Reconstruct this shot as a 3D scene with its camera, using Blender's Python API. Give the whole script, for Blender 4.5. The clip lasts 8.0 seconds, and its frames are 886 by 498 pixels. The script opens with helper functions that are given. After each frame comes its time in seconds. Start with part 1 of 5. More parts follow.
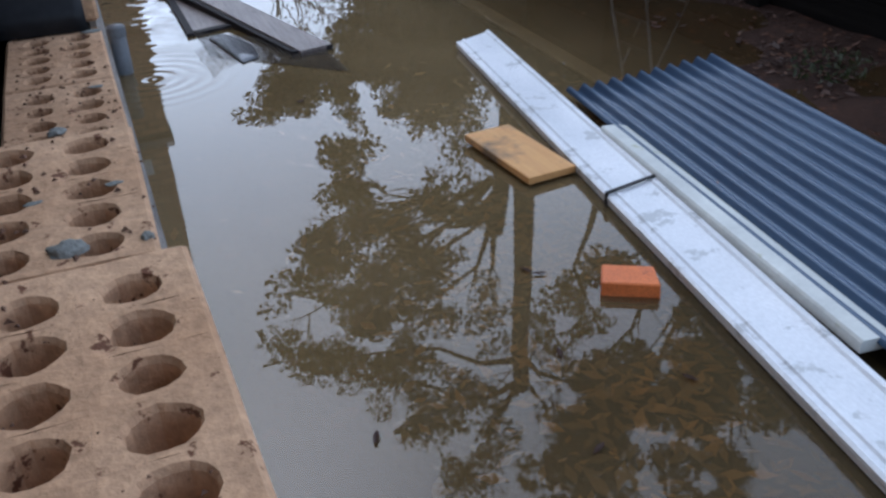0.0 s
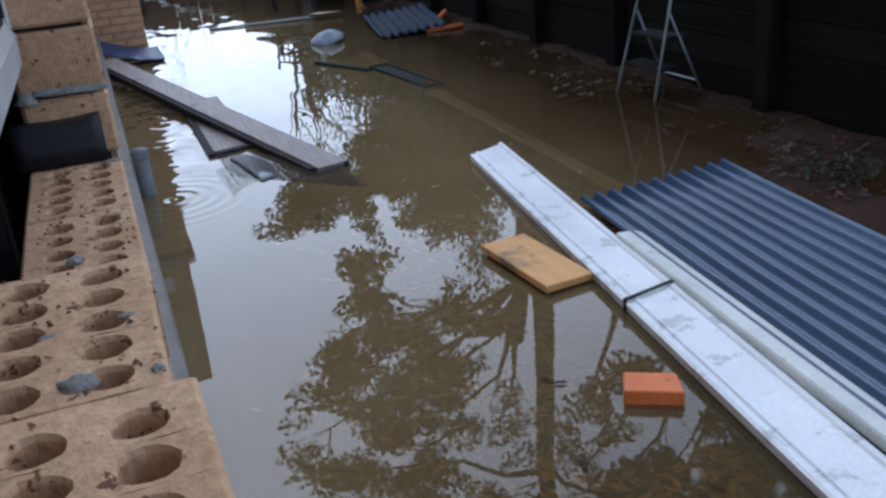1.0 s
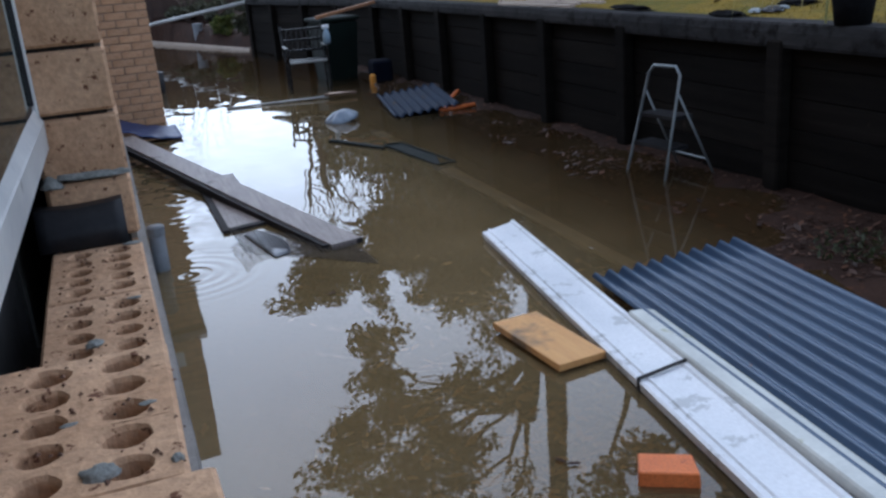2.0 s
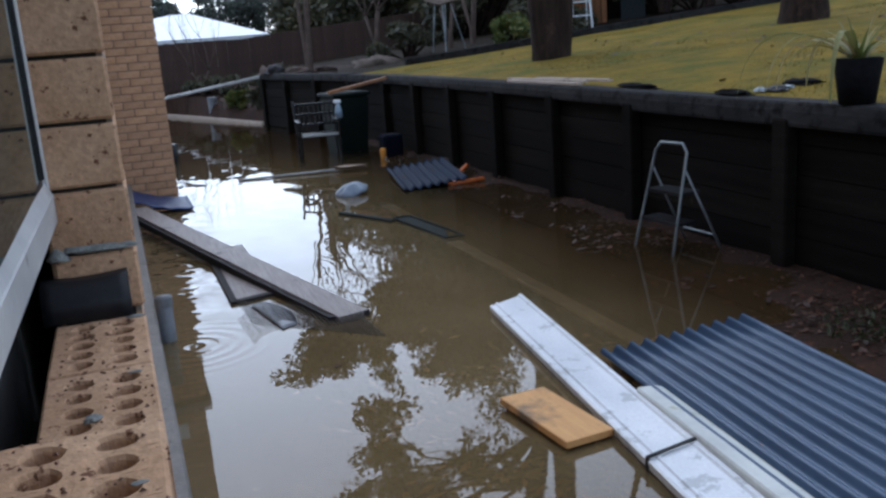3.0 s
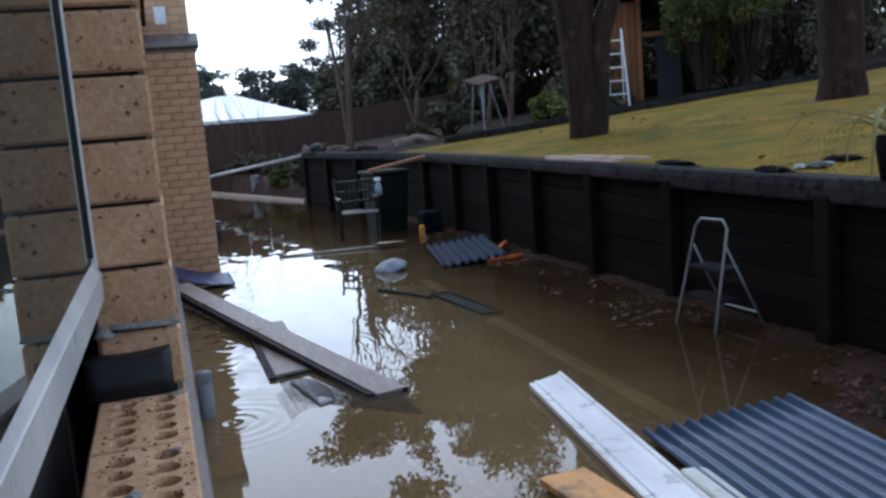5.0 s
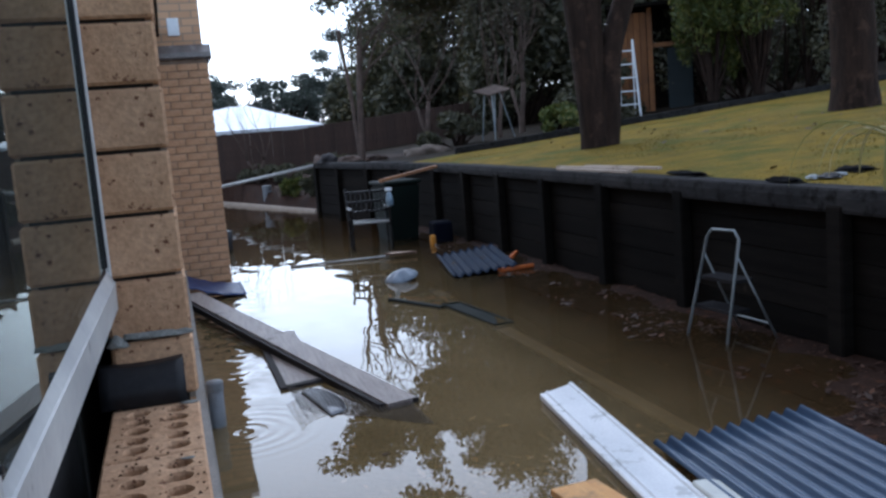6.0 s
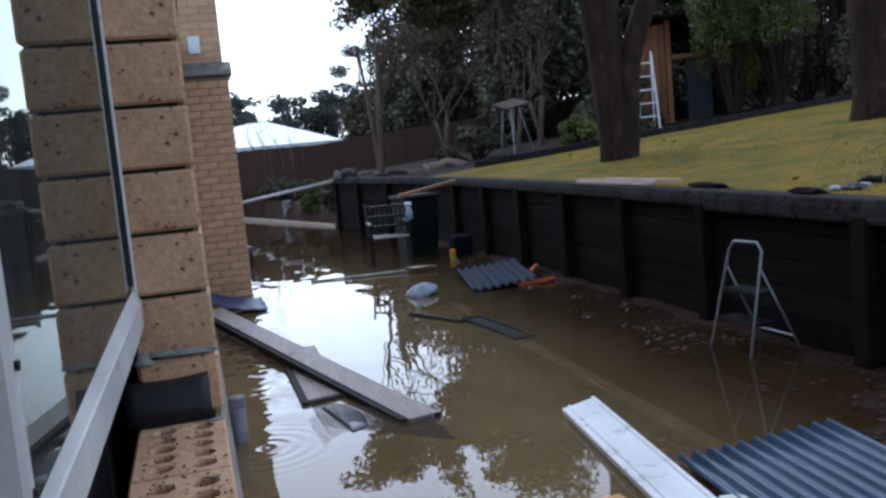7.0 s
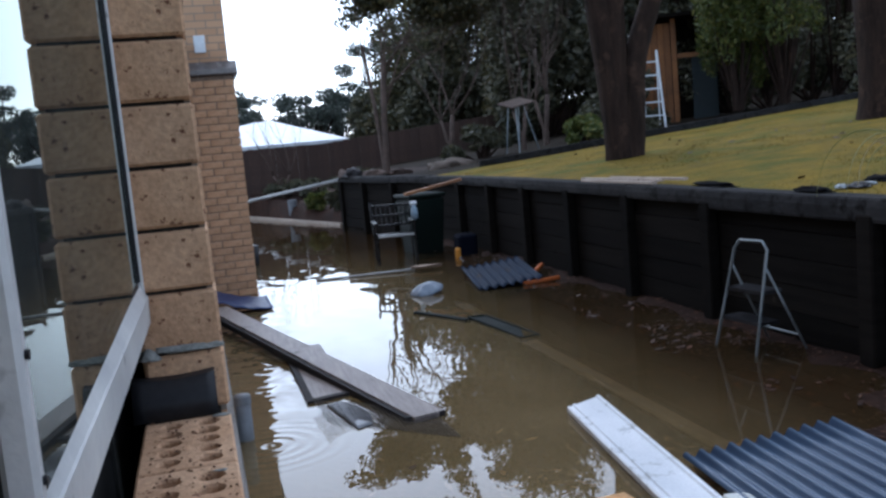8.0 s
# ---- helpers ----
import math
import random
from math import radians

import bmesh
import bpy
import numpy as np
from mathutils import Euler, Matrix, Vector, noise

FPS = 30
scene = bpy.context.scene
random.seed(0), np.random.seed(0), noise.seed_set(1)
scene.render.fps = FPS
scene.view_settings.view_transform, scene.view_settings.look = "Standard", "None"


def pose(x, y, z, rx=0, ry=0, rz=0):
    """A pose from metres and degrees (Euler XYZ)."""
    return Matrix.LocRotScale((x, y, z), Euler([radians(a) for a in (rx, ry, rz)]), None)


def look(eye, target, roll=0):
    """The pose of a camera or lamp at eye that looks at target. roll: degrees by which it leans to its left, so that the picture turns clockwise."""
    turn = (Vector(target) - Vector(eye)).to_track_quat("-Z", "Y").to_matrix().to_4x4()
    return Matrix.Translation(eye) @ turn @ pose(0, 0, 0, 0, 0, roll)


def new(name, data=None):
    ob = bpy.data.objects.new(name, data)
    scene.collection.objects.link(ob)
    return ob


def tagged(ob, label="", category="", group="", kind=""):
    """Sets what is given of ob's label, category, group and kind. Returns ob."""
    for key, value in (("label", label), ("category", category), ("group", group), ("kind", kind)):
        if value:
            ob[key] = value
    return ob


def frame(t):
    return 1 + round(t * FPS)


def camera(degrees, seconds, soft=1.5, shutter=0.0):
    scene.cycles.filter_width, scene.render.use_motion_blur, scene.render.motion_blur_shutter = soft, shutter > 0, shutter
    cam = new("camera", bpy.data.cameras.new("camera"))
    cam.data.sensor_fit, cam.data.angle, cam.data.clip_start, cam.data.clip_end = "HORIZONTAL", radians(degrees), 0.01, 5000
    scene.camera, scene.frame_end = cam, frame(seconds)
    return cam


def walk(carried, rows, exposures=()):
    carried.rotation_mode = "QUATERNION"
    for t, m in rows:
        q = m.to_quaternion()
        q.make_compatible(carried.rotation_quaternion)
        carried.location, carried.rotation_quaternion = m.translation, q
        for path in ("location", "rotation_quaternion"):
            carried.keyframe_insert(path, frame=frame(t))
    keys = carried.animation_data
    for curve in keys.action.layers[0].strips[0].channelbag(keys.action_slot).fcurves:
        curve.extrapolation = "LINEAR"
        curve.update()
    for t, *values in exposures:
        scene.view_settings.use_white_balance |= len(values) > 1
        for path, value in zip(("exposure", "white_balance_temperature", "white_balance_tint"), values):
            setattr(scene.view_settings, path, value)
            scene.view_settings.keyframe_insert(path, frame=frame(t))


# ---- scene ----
cam = camera(52.5, 8.0, soft=2.6)
PATH = [
    (0, (-0.009, -1.258, 1.608), (0.602, 0.363, 0.607), -2.9),
    (0.5, (-0.004, -1.26, 1.613), (0.592, 0.438, 0.739), -4.2),
    (1, (-0.002, -1.259, 1.616), (0.621, 0.473, 0.834), -4.8),
    (1.5, (-0.007, -1.262, 1.623), (0.611, 0.502, 0.913), -5.0),
    (2.8, (-0.002, -1.27, 1.634), (0.65, 0.556, 1.144), -4.0),
    (3, (0.0, -1.268, 1.634), (0.64, 0.568, 1.166), -4.2),
    (3.5, (0.003, -1.267, 1.636), (0.632, 0.585, 1.219), -5.2),
    (4, (-0.001, -1.278, 1.638), (0.61, 0.592, 1.278), -5.0),
    (4.5, (-0.002, -1.274, 1.638), (0.59, 0.61, 1.32), -4.7),
    (6, (-0.004, -1.28, 1.64), (0.557, 0.62, 1.368), -4.5),
    (6.5, (-0.008, -1.279, 1.64), (0.527, 0.631, 1.387), -4.9),
    (7, (-0.009, -1.276, 1.643), (0.514, 0.639, 1.405), -5.1),
    (7.5, (-0.009, -1.282, 1.643), (0.508, 0.637, 1.416), -5.0),
    (8, (-0.01, -1.282, 1.64), (0.502, 0.637, 1.401), -5.1),
]
EXPOSURES = [(0, 0.95, 5600, 10), (1.5, 0.93, 5600, 10), (3, 0.92, 5750, 10), (6, 1.0, 5700, 10), (8, 1.04, 5700, 10)]
walk(cam, [(t, look(e, g, r)) for t, e, g, r in PATH], EXPOSURES)


# ---- world and light ----
SUN_EL, SUN_AZ = radians(48), radians(4)      # azimuth from +y towards +x
world = bpy.data.worlds.new("overcast_sky")
scene.world = world
world.use_nodes = True
wn = world.node_tree.nodes
wl = world.node_tree.links
wn.clear()
w_out = wn.new("ShaderNodeOutputWorld")
w_bg = wn.new("ShaderNodeBackground")
w_sky = wn.new("ShaderNodeTexSky")
w_sky.sky_type = "NISHITA"
w_sky.sun_disc = False
w_sky.sun_elevation = SUN_EL
w_sky.sun_rotation = SUN_AZ
w_sky.air_density = 1.0
w_sky.dust_density = 1.2
w_sky.ozone_density = 1.0
w_hsv = wn.new("ShaderNodeHueSaturation")
w_hsv.inputs["Saturation"].default_value = 0.35
wl.new(w_sky.outputs[0], w_hsv.inputs["Color"])
w_tint = wn.new("ShaderNodeMix")
w_tint.data_type, w_tint.blend_type = "RGBA", "MULTIPLY"
w_tint.inputs[0].default_value = 1.0
w_tint.inputs[7].default_value = (0.92, 0.985, 1.08, 1)      # grey-blue cloud cover
wl.new(w_hsv.outputs[0], w_tint.inputs[6])
wl.new(w_tint.outputs[2], w_bg.inputs["Color"])
w_bg.inputs["Strength"].default_value = 0.15
wl.new(w_bg.outputs[0], w_out.inputs["Surface"])

sun_data = bpy.data.lights.new("sun", "SUN")
sun_data.energy = 0.6
sun_data.angle = radians(130)
sun_data.color = (1.0, 0.95, 0.88)
sun = new("sun", sun_data)
sun_dir = Vector((math.sin(SUN_AZ) * math.cos(SUN_EL), math.cos(SUN_AZ) * math.cos(SUN_EL), math.sin(SUN_EL)))
sun.matrix_world = look(sun_dir * 60, (0, 0, 0))


# ---- materials ----
def mat(name, build):
    m = bpy.data.materials.new(name)
    m.use_nodes = True
    nt = m.node_tree
    nt.nodes.clear()
    out = nt.nodes.new("ShaderNodeOutputMaterial")
    build(nt, out)
    return m


def noise_node(nt, scale, detail=4.0, rough=0.55, coord="Object", stretch=None, off=0.0):
    tc = nt.nodes.new("ShaderNodeTexCoord")
    mp = nt.nodes.new("ShaderNodeMapping")
    if coord == "World":
        geo = nt.nodes.new("ShaderNodeNewGeometry")
        nt.links.new(geo.outputs["Position"], mp.inputs["Vector"])
    else:
        nt.links.new(tc.outputs[coord], mp.inputs["Vector"])
    mp.inputs["Location"].default_value = (off, off * 0.7, off * 0.3)
    if stretch:
        mp.inputs["Scale"].default_value = stretch
    n = nt.nodes.new("ShaderNodeTexNoise")
    n.inputs["Scale"].default_value = scale
    n.inputs["Detail"].default_value = detail
    n.inputs["Roughness"].default_value = rough
    nt.links.new(mp.outputs[0], n.inputs["Vector"])
    return n.outputs["Fac"]


def ramp(nt, src, stops):
    r = nt.nodes.new("ShaderNodeValToRGB")
    els = r.color_ramp.elements
    while len(els) < len(stops):
        els.new(0.5)
    for e, (p, c) in zip(els, stops):
        e.position = p
        e.color = (*c, 1) if len(c) == 3 else c
    nt.links.new(src, r.inputs["Fac"])
    return r.outputs["Color"]


def mix(nt, fac, a, b, mode="MIX"):
    n = nt.nodes.new("ShaderNodeMix")
    n.data_type = "RGBA"
    n.blend_type = mode
    for sock, v in ((n.inputs[0], fac), (n.inputs[6], a), (n.inputs[7], b)):
        if isinstance(v, (int, float)):
            sock.default_value = v
        elif isinstance(v, tuple):
            sock.default_value = (*v, 1)
        else:
            nt.links.new(v, sock)
    return n.outputs[2]


def bump(nt, src, strength, dist):
    b = nt.nodes.new("ShaderNodeBump")
    b.inputs["Strength"].default_value = strength
    b.inputs["Distance"].default_value = dist
    nt.links.new(src, b.inputs["Height"])
    return b.outputs["Normal"]


def surface(name, dark, light, spot=None, scale=6.0, fine=60.0, rough=0.75, metal=0.0, relief=0.004, spot_at=(0.62, 0.7),
            spot_scale=9.0, stretch=None, coord="Object", per=0.0, gloss=0.5, grit=0.25):
    """A worn surface: broad tone, fine grain, stains with their own shape, small relief. per: tone change from piece to piece."""
    def build(nt, out):
        p = nt.nodes.new("ShaderNodeBsdfPrincipled")
        broad = noise_node(nt, scale, 5, 0.6, coord, stretch)
        col = ramp(nt, broad, [(0.3, dark), (0.7, light)])
        grain = noise_node(nt, fine, 3, 0.6, coord, stretch, 3.1)
        g = ramp(nt, grain, [(0.25, (1 - grit,) * 3), (0.75, (1 + grit * 0.8,) * 3)])
        col = mix(nt, 1.0, col, g, "MULTIPLY")
        if spot:
            s = noise_node(nt, spot_scale, 4, 0.65, coord, None, 7.7)
            col = mix(nt, ramp(nt, s, [(spot_at[0], (0, 0, 0)), (spot_at[1], (1, 1, 1))]), col, spot)
        if per:
            oi = nt.nodes.new("ShaderNodeObjectInfo")
            v = ramp(nt, oi.outputs["Random"], [(0.0, (1 - per,) * 3), (1.0, (1 + per, 1 + per * 0.9, 1 + per * 0.75))])
            col = mix(nt, 1.0, col, v, "MULTIPLY")
        nt.links.new(col, p.inputs["Base Color"])
        p.inputs["Metallic"].default_value = metal
        p.inputs["Specular IOR Level"].default_value = gloss
        rr = nt.nodes.new("ShaderNodeMapRange")
        rr.inputs["To Min"].default_value = max(0.02, rough - 0.12)
        rr.inputs["To Max"].default_value = min(1.0, rough + 0.12)
        nt.links.new(broad, rr.inputs["Value"])
        nt.links.new(rr.outputs[0], p.inputs["Roughness"])
        if relief:
            nt.links.new(bump(nt, grain, 0.6, relief), p.inputs["Normal"])
        nt.links.new(p.outputs[0], out.inputs["Surface"])
    return mat(name, build)


def leaf_material(name, a, b, c):
    def build(nt, out):
        p = nt.nodes.new("ShaderNodeBsdfPrincipled")
        geo = nt.nodes.new("ShaderNodeNewGeometry")
        col = ramp(nt, geo.outputs["Random Per Island"], [(0.0, a), (0.6, b), (1.0, c)])
        nt.links.new(col, p.inputs["Base Color"])
        p.inputs["Roughness"].default_value = 0.55
        tr = nt.nodes.new("ShaderNodeBsdfTranslucent")
        nt.links.new(col, tr.inputs["Color"])
        ms = nt.nodes.new("ShaderNodeMixShader")
        ms.inputs[0].default_value = 0.25
        nt.links.new(p.outputs[0], ms.inputs[1])
        nt.links.new(tr.outputs[0], ms.inputs[2])
        nt.links.new(ms.outputs[0], out.inputs["Surface"])
    return mat(name, build)


def water_build(nt, out):
    """Silty water: a half-clear brown body under a smooth sheen; faint swell, one ring of ripples, broken water by the house."""
    geo = nt.nodes.new("ShaderNodeNewGeometry")
    silt = nt.nodes.new("ShaderNodeBsdfDiffuse")
    col = ramp(nt, noise_node(nt, 0.9, 5, 0.6, "World"), [(0.3, (0.20, 0.142, 0.066)), (0.7, (0.30, 0.222, 0.112))])
    nt.links.new(col, silt.inputs["Color"])
    clear = nt.nodes.new("ShaderNodeBsdfTransparent")
    clear.inputs["Color"].default_value = (0.80, 0.64, 0.42, 1)
    body = nt.nodes.new("ShaderNodeMixShader")
    where = nt.nodes.new("ShaderNodeSeparateXYZ")
    nt.links.new(geo.outputs["Position"], where.inputs[0])
    shallow = nt.nodes.new("ShaderNodeMapRange")      # the water thins out towards the bank
    shallow.inputs["From Min"].default_value = 1.9
    shallow.inputs["From Max"].default_value = 3.2
    shallow.inputs["To Min"].default_value = 0.50
    shallow.inputs["To Max"].default_value = 0.08
    nt.links.new(where.outputs[0], shallow.inputs["Value"])
    far_dark = nt.nodes.new("ShaderNodeMapRange")      # silt cut far off, to darken the water where the fence reflects
    far_dark.inputs["From Min"].default_value = 9.5
    far_dark.inputs["From Max"].default_value = 13.0
    far_dark.inputs["To Min"].default_value = 1.0
    far_dark.inputs["To Max"].default_value = 0.2
    nt.links.new(where.outputs[1], far_dark.inputs["Value"])
    near_bed = nt.nodes.new("ShaderNodeVectorMath")      # a shallow leaf-strewn patch beside the boards
    near_bed.operation = "DISTANCE"
    near_bed.inputs[1].default_value = (1.55, 0.0, 0.0)
    nt.links.new(geo.outputs["Position"], near_bed.inputs[0])
    patch = nt.nodes.new("ShaderNodeMapRange")
    patch.interpolation_type = "SMOOTHSTEP"
    patch.inputs["From Min"].default_value = 0.45
    patch.inputs["From Max"].default_value = 1.9
    patch.inputs["To Min"].default_value = 0.46
    patch.inputs["To Max"].default_value = 1.0
    nt.links.new(near_bed.outputs["Value"], patch.inputs["Value"])
    silt_far = nt.nodes.new("ShaderNodeMath")
    silt_far.operation = "MULTIPLY"
    nt.links.new(shallow.outputs[0], silt_far.inputs[0])
    nt.links.new(far_dark.outputs[0], silt_far.inputs[1])
    silt_part = nt.nodes.new("ShaderNodeMath")
    silt_part.operation = "MULTIPLY"
    nt.links.new(silt_far.outputs[0], silt_part.inputs[0])
    nt.links.new(patch.outputs[0], silt_part.inputs[1])
    nt.links.new(silt_part.outputs[0], body.inputs[0])
    nt.links.new(clear.outputs[0], body.inputs[1])
    nt.links.new(silt.outputs[0], body.inputs[2])

    def math_node(op, a, b=None, c=None):
        n = nt.nodes.new("ShaderNodeMath")
        n.operation = op
        for s, v in zip(n.inputs, (a, b, c)):
            if isinstance(v, (int, float)):
                s.default_value = v
            elif v is not None:
                nt.links.new(v, s)
        return n.outputs[0]

    def vec(op, a, b=None, scale=None):
        n = nt.nodes.new("ShaderNodeVectorMath")
        n.operation = op
        for s, v in zip(n.inputs, (a, b)):
            if isinstance(v, tuple):
                s.default_value = v
            elif v is not None:
                nt.links.new(v, s)
        if scale is not None:
            if isinstance(scale, (int, float)):
                n.inputs["Scale"].default_value = scale
            else:
                nt.links.new(scale, n.inputs["Scale"])
        return n.outputs["Value" if op in ("DISTANCE", "LENGTH") else 0]

    def slopes(scale, detail, stretch=(1, 1, 1)):
        """A smooth field of small slopes."""
        h = nt.nodes.new("ShaderNodeTexNoise")
        h.inputs["Scale"].default_value = scale
        h.inputs["Detail"].default_value = detail
        nt.links.new(vec("MULTIPLY", geo.outputs["Position"], stretch), h.inputs["Vector"])
        return vec("SUBTRACT", h.outputs["Color"], (0.5, 0.5, 0.5))

    def unit(value):
        c = nt.nodes.new("ShaderNodeClamp")
        nt.links.new(value, c.inputs[0])
        return c.outputs[0]
    sep = nt.nodes.new("ShaderNodeSeparateXYZ")
    nt.links.new(geo.outputs["Position"], sep.inputs[0])
    swell = vec("SCALE", slopes(2.2, 1.0), scale=0.010)
    far_amount = math_node("MULTIPLY", unit(math_node("MULTIPLY", math_node("SUBTRACT", sep.outputs[1], 3.2), 0.22)), 0.042)
    far_swell = vec("SCALE", slopes(5.0, 1.5, (1, 0.6, 1)), scale=far_amount)
    mask = math_node("MULTIPLY", unit(math_node("SUBTRACT", 1.0, math_node("MULTIPLY", sep.outputs[0], 1.25))),
                     unit(math_node("MULTIPLY", math_node("SUBTRACT", sep.outputs[1], 3.9), 0.8)))
    rough = vec("SCALE", slopes(8.0, 2.0, (0.8, 1.0, 1)), scale=math_node("MULTIPLY", mask, 0.75))
    from_drop = vec("SUBTRACT", geo.outputs["Position"], (0.23, 3.80, 0.0))
    r = vec("LENGTH", from_drop)
    fade = nt.nodes.new("ShaderNodeMapRange")
    fade.inputs["From Min"].default_value = 0.04
    fade.inputs["From Max"].default_value = 0.58
    fade.inputs["To Min"].default_value = 0.075
    fade.inputs["To Max"].default_value = 0.0
    nt.links.new(r, fade.inputs["Value"])
    rings = vec("SCALE", vec("NORMALIZE", from_drop), scale=math_node("MULTIPLY", math_node("COSINE", math_node("MULTIPLY", r, 68.0)), fade.outputs[0]))
    tilt = vec("MULTIPLY", vec("ADD", vec("ADD", swell, far_swell), vec("ADD", rough, rings)), (1, 1, 0))
    n1 = vec("NORMALIZE", vec("ADD", tilt, (0.0, 0.0, 1.0)))
    gl = nt.nodes.new("ShaderNodeBsdfGlossy")
    gl.inputs["Roughness"].default_value = 0.0
    gl.inputs["Color"].default_value = (1, 1, 1, 1)
    fr = nt.nodes.new("ShaderNodeFresnel")
    fr.inputs["IOR"].default_value = 1.38
    nt.links.new(n1, fr.inputs["Normal"])
    nt.links.new(n1, gl.inputs["Normal"])
    top = nt.nodes.new("ShaderNodeMixShader")
    nt.links.new(fr.outputs[0], top.inputs[0])
    nt.links.new(body.outputs[0], top.inputs[1])
    nt.links.new(gl.outputs[0], top.inputs[2])
    nt.links.new(top.outputs[0], out.inputs["Surface"])


def glass_build(nt, out):
    clear = nt.nodes.new("ShaderNodeBsdfTransparent")
    clear.inputs["Color"].default_value = (0.78, 0.84, 0.82, 1)
    gl = nt.nodes.new("ShaderNodeBsdfGlossy")
    gl.inputs["Color"].default_value = (0.70, 0.75, 0.71, 1)
    gl.inputs["Roughness"].default_value = 0.0
    fr = nt.nodes.new("ShaderNodeFresnel")
    fr.inputs["IOR"].default_value = 1.48
    ms = nt.nodes.new("ShaderNodeMixShader")
    nt.links.new(fr.outputs[0], ms.inputs[0])
    dust = nt.nodes.new("ShaderNodeBsdfDiffuse")
    dust.inputs["Color"].default_value = (0.30, 0.32, 0.30, 1)
    film = nt.nodes.new("ShaderNodeMixShader")
    streaks = noise_node(nt, 7.0, 4, 0.6, "Object", (1, 5, 0.5))
    nt.links.new(ramp(nt, streaks, [(0.3, (0.05, 0.05, 0.05)), (0.7, (0.16, 0.16, 0.16))]), film.inputs[0])
    nt.links.new(clear.outputs[0], film.inputs[1])
    nt.links.new(dust.outputs[0], film.inputs[2])
    nt.links.new(film.outputs[0], ms.inputs[1])
    nt.links.new(gl.outputs[0], ms.inputs[2])
    nt.links.new(ms.outputs[0], out.inputs["Surface"])


def brick_wall_build(nt, out):
    p = nt.nodes.new("ShaderNodeBsdfPrincipled")
    geo = nt.nodes.new("ShaderNodeNewGeometry")
    sep = nt.nodes.new("ShaderNodeSeparateXYZ")
    nt.links.new(geo.outputs["Position"], sep.inputs[0])
    add = nt.nodes.new("ShaderNodeMath")
    nt.links.new(sep.outputs[0], add.inputs[0])
    nt.links.new(sep.outputs[1], add.inputs[1])
    com = nt.nodes.new("ShaderNodeCombineXYZ")
    nt.links.new(add.outputs[0], com.inputs[0])
    nt.links.new(sep.outputs[2], com.inputs[1])
    b = nt.nodes.new("ShaderNodeTexBrick")
    b.inputs["Scale"].default_value = 1.0
    b.inputs["Brick Width"].default_value = 0.24
    b.inputs["Row Height"].default_value = 0.086
    b.inputs["Mortar Size"].default_value = 0.006
    b.inputs["Color1"].default_value = (0.46, 0.27, 0.15, 1)
    b.inputs["Color2"].default_value = (0.54, 0.33, 0.19, 1)
    b.inputs["Mortar"].default_value = (0.25, 0.20, 0.155, 1)
    nt.links.new(com.outputs[0], b.inputs["Vector"])
    nt.links.new(b.outputs["Color"], p.inputs["Base Color"])
    p.inputs["Roughness"].default_value = 0.85
    nt.links.new(bump(nt, b.outputs["Fac"], -0.6, 0.006), p.inputs["Normal"])
    nt.links.new(p.outputs[0], out.inputs["Surface"])


WATER = mat("muddy_water", water_build)
GLASS = mat("window_glass", glass_build)
BRICK_WALL = mat("brick_wall", brick_wall_build)
BRICK = surface("tan_brick", (0.46, 0.265, 0.145), (0.60, 0.378, 0.228), (0.15, 0.065, 0.035), 9, 140, 0.9, 0, 0.003, (0.615, 0.655), 70, per=0.10, gloss=0.25)
MORTAR = surface("mortar", (0.07, 0.064, 0.058), (0.135, 0.124, 0.112), None, 14, 160, 0.95, 0, 0.004, gloss=0.1)
WET_TILE = surface("wet_dark_tile", (0.10, 0.085, 0.08), (0.17, 0.15, 0.14), None, 8, 80, 0.25, 0, 0.002, gloss=0.7)
TAN_MORTAR = surface("tan_mortar", (0.19, 0.145, 0.11), (0.27, 0.21, 0.165), None, 14, 160, 0.95, 0, 0.004, gloss=0.1)
CONCRETE = surface("pale_wet_concrete", (0.12, 0.11, 0.10), (0.23, 0.215, 0.195), (0.10, 0.09, 0.08), 6, 90, 0.55, 0, 0.004)
CEMENT_BLOB = surface("cement_dab", (0.18, 0.18, 0.165), (0.30, 0.30, 0.275), None, 60, 300, 0.98, 0, 0.003, gloss=0.1)
FLASHING = surface("black_flashing", (0.012, 0.012, 0.014), (0.028, 0.028, 0.03), None, 8, 70, 0.4, 0, 0.001, gloss=0.18)
# near black: the recess's shade is put into the colour
DARK_VOID = surface("shaded_cavity", (0.012, 0.012, 0.012), (0.03, 0.028, 0.026), None, 8, 70, 0.9, 0, 0.003)
ALUMINIUM = surface("weathered_aluminium", (0.46, 0.46, 0.46), (0.70, 0.685, 0.65), (0.16, 0.15, 0.14), 5, 90, 0.42, 0.25, 0.001, (0.66, 0.74), 14, grit=0.06)
CREAM = surface("cream_paint", (0.60, 0.55, 0.40), (0.68, 0.62, 0.46), None, 3, 60, 0.7, 0, 0.001)
# the unlit room's dimness is painted into this colour
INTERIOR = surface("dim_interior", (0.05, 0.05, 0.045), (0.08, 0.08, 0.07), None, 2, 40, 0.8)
MUD = surface("wet_mud", (0.016, 0.0078, 0.0052), (0.038, 0.0195, 0.013), (0.060, 0.026, 0.014), 1.6, 22, 0.85, 0, 0.02, (0.58, 0.66), 10, coord="World", gloss=0.12)
GRASS_SOIL = surface("winter_lawn", (0.105, 0.078, 0.008), (0.225, 0.145, 0.016), (0.082, 0.084, 0.010), 2.6, 26, 0.9, 0, 0.03, (0.47, 0.64), 1.3, coord="World", gloss=0.12)
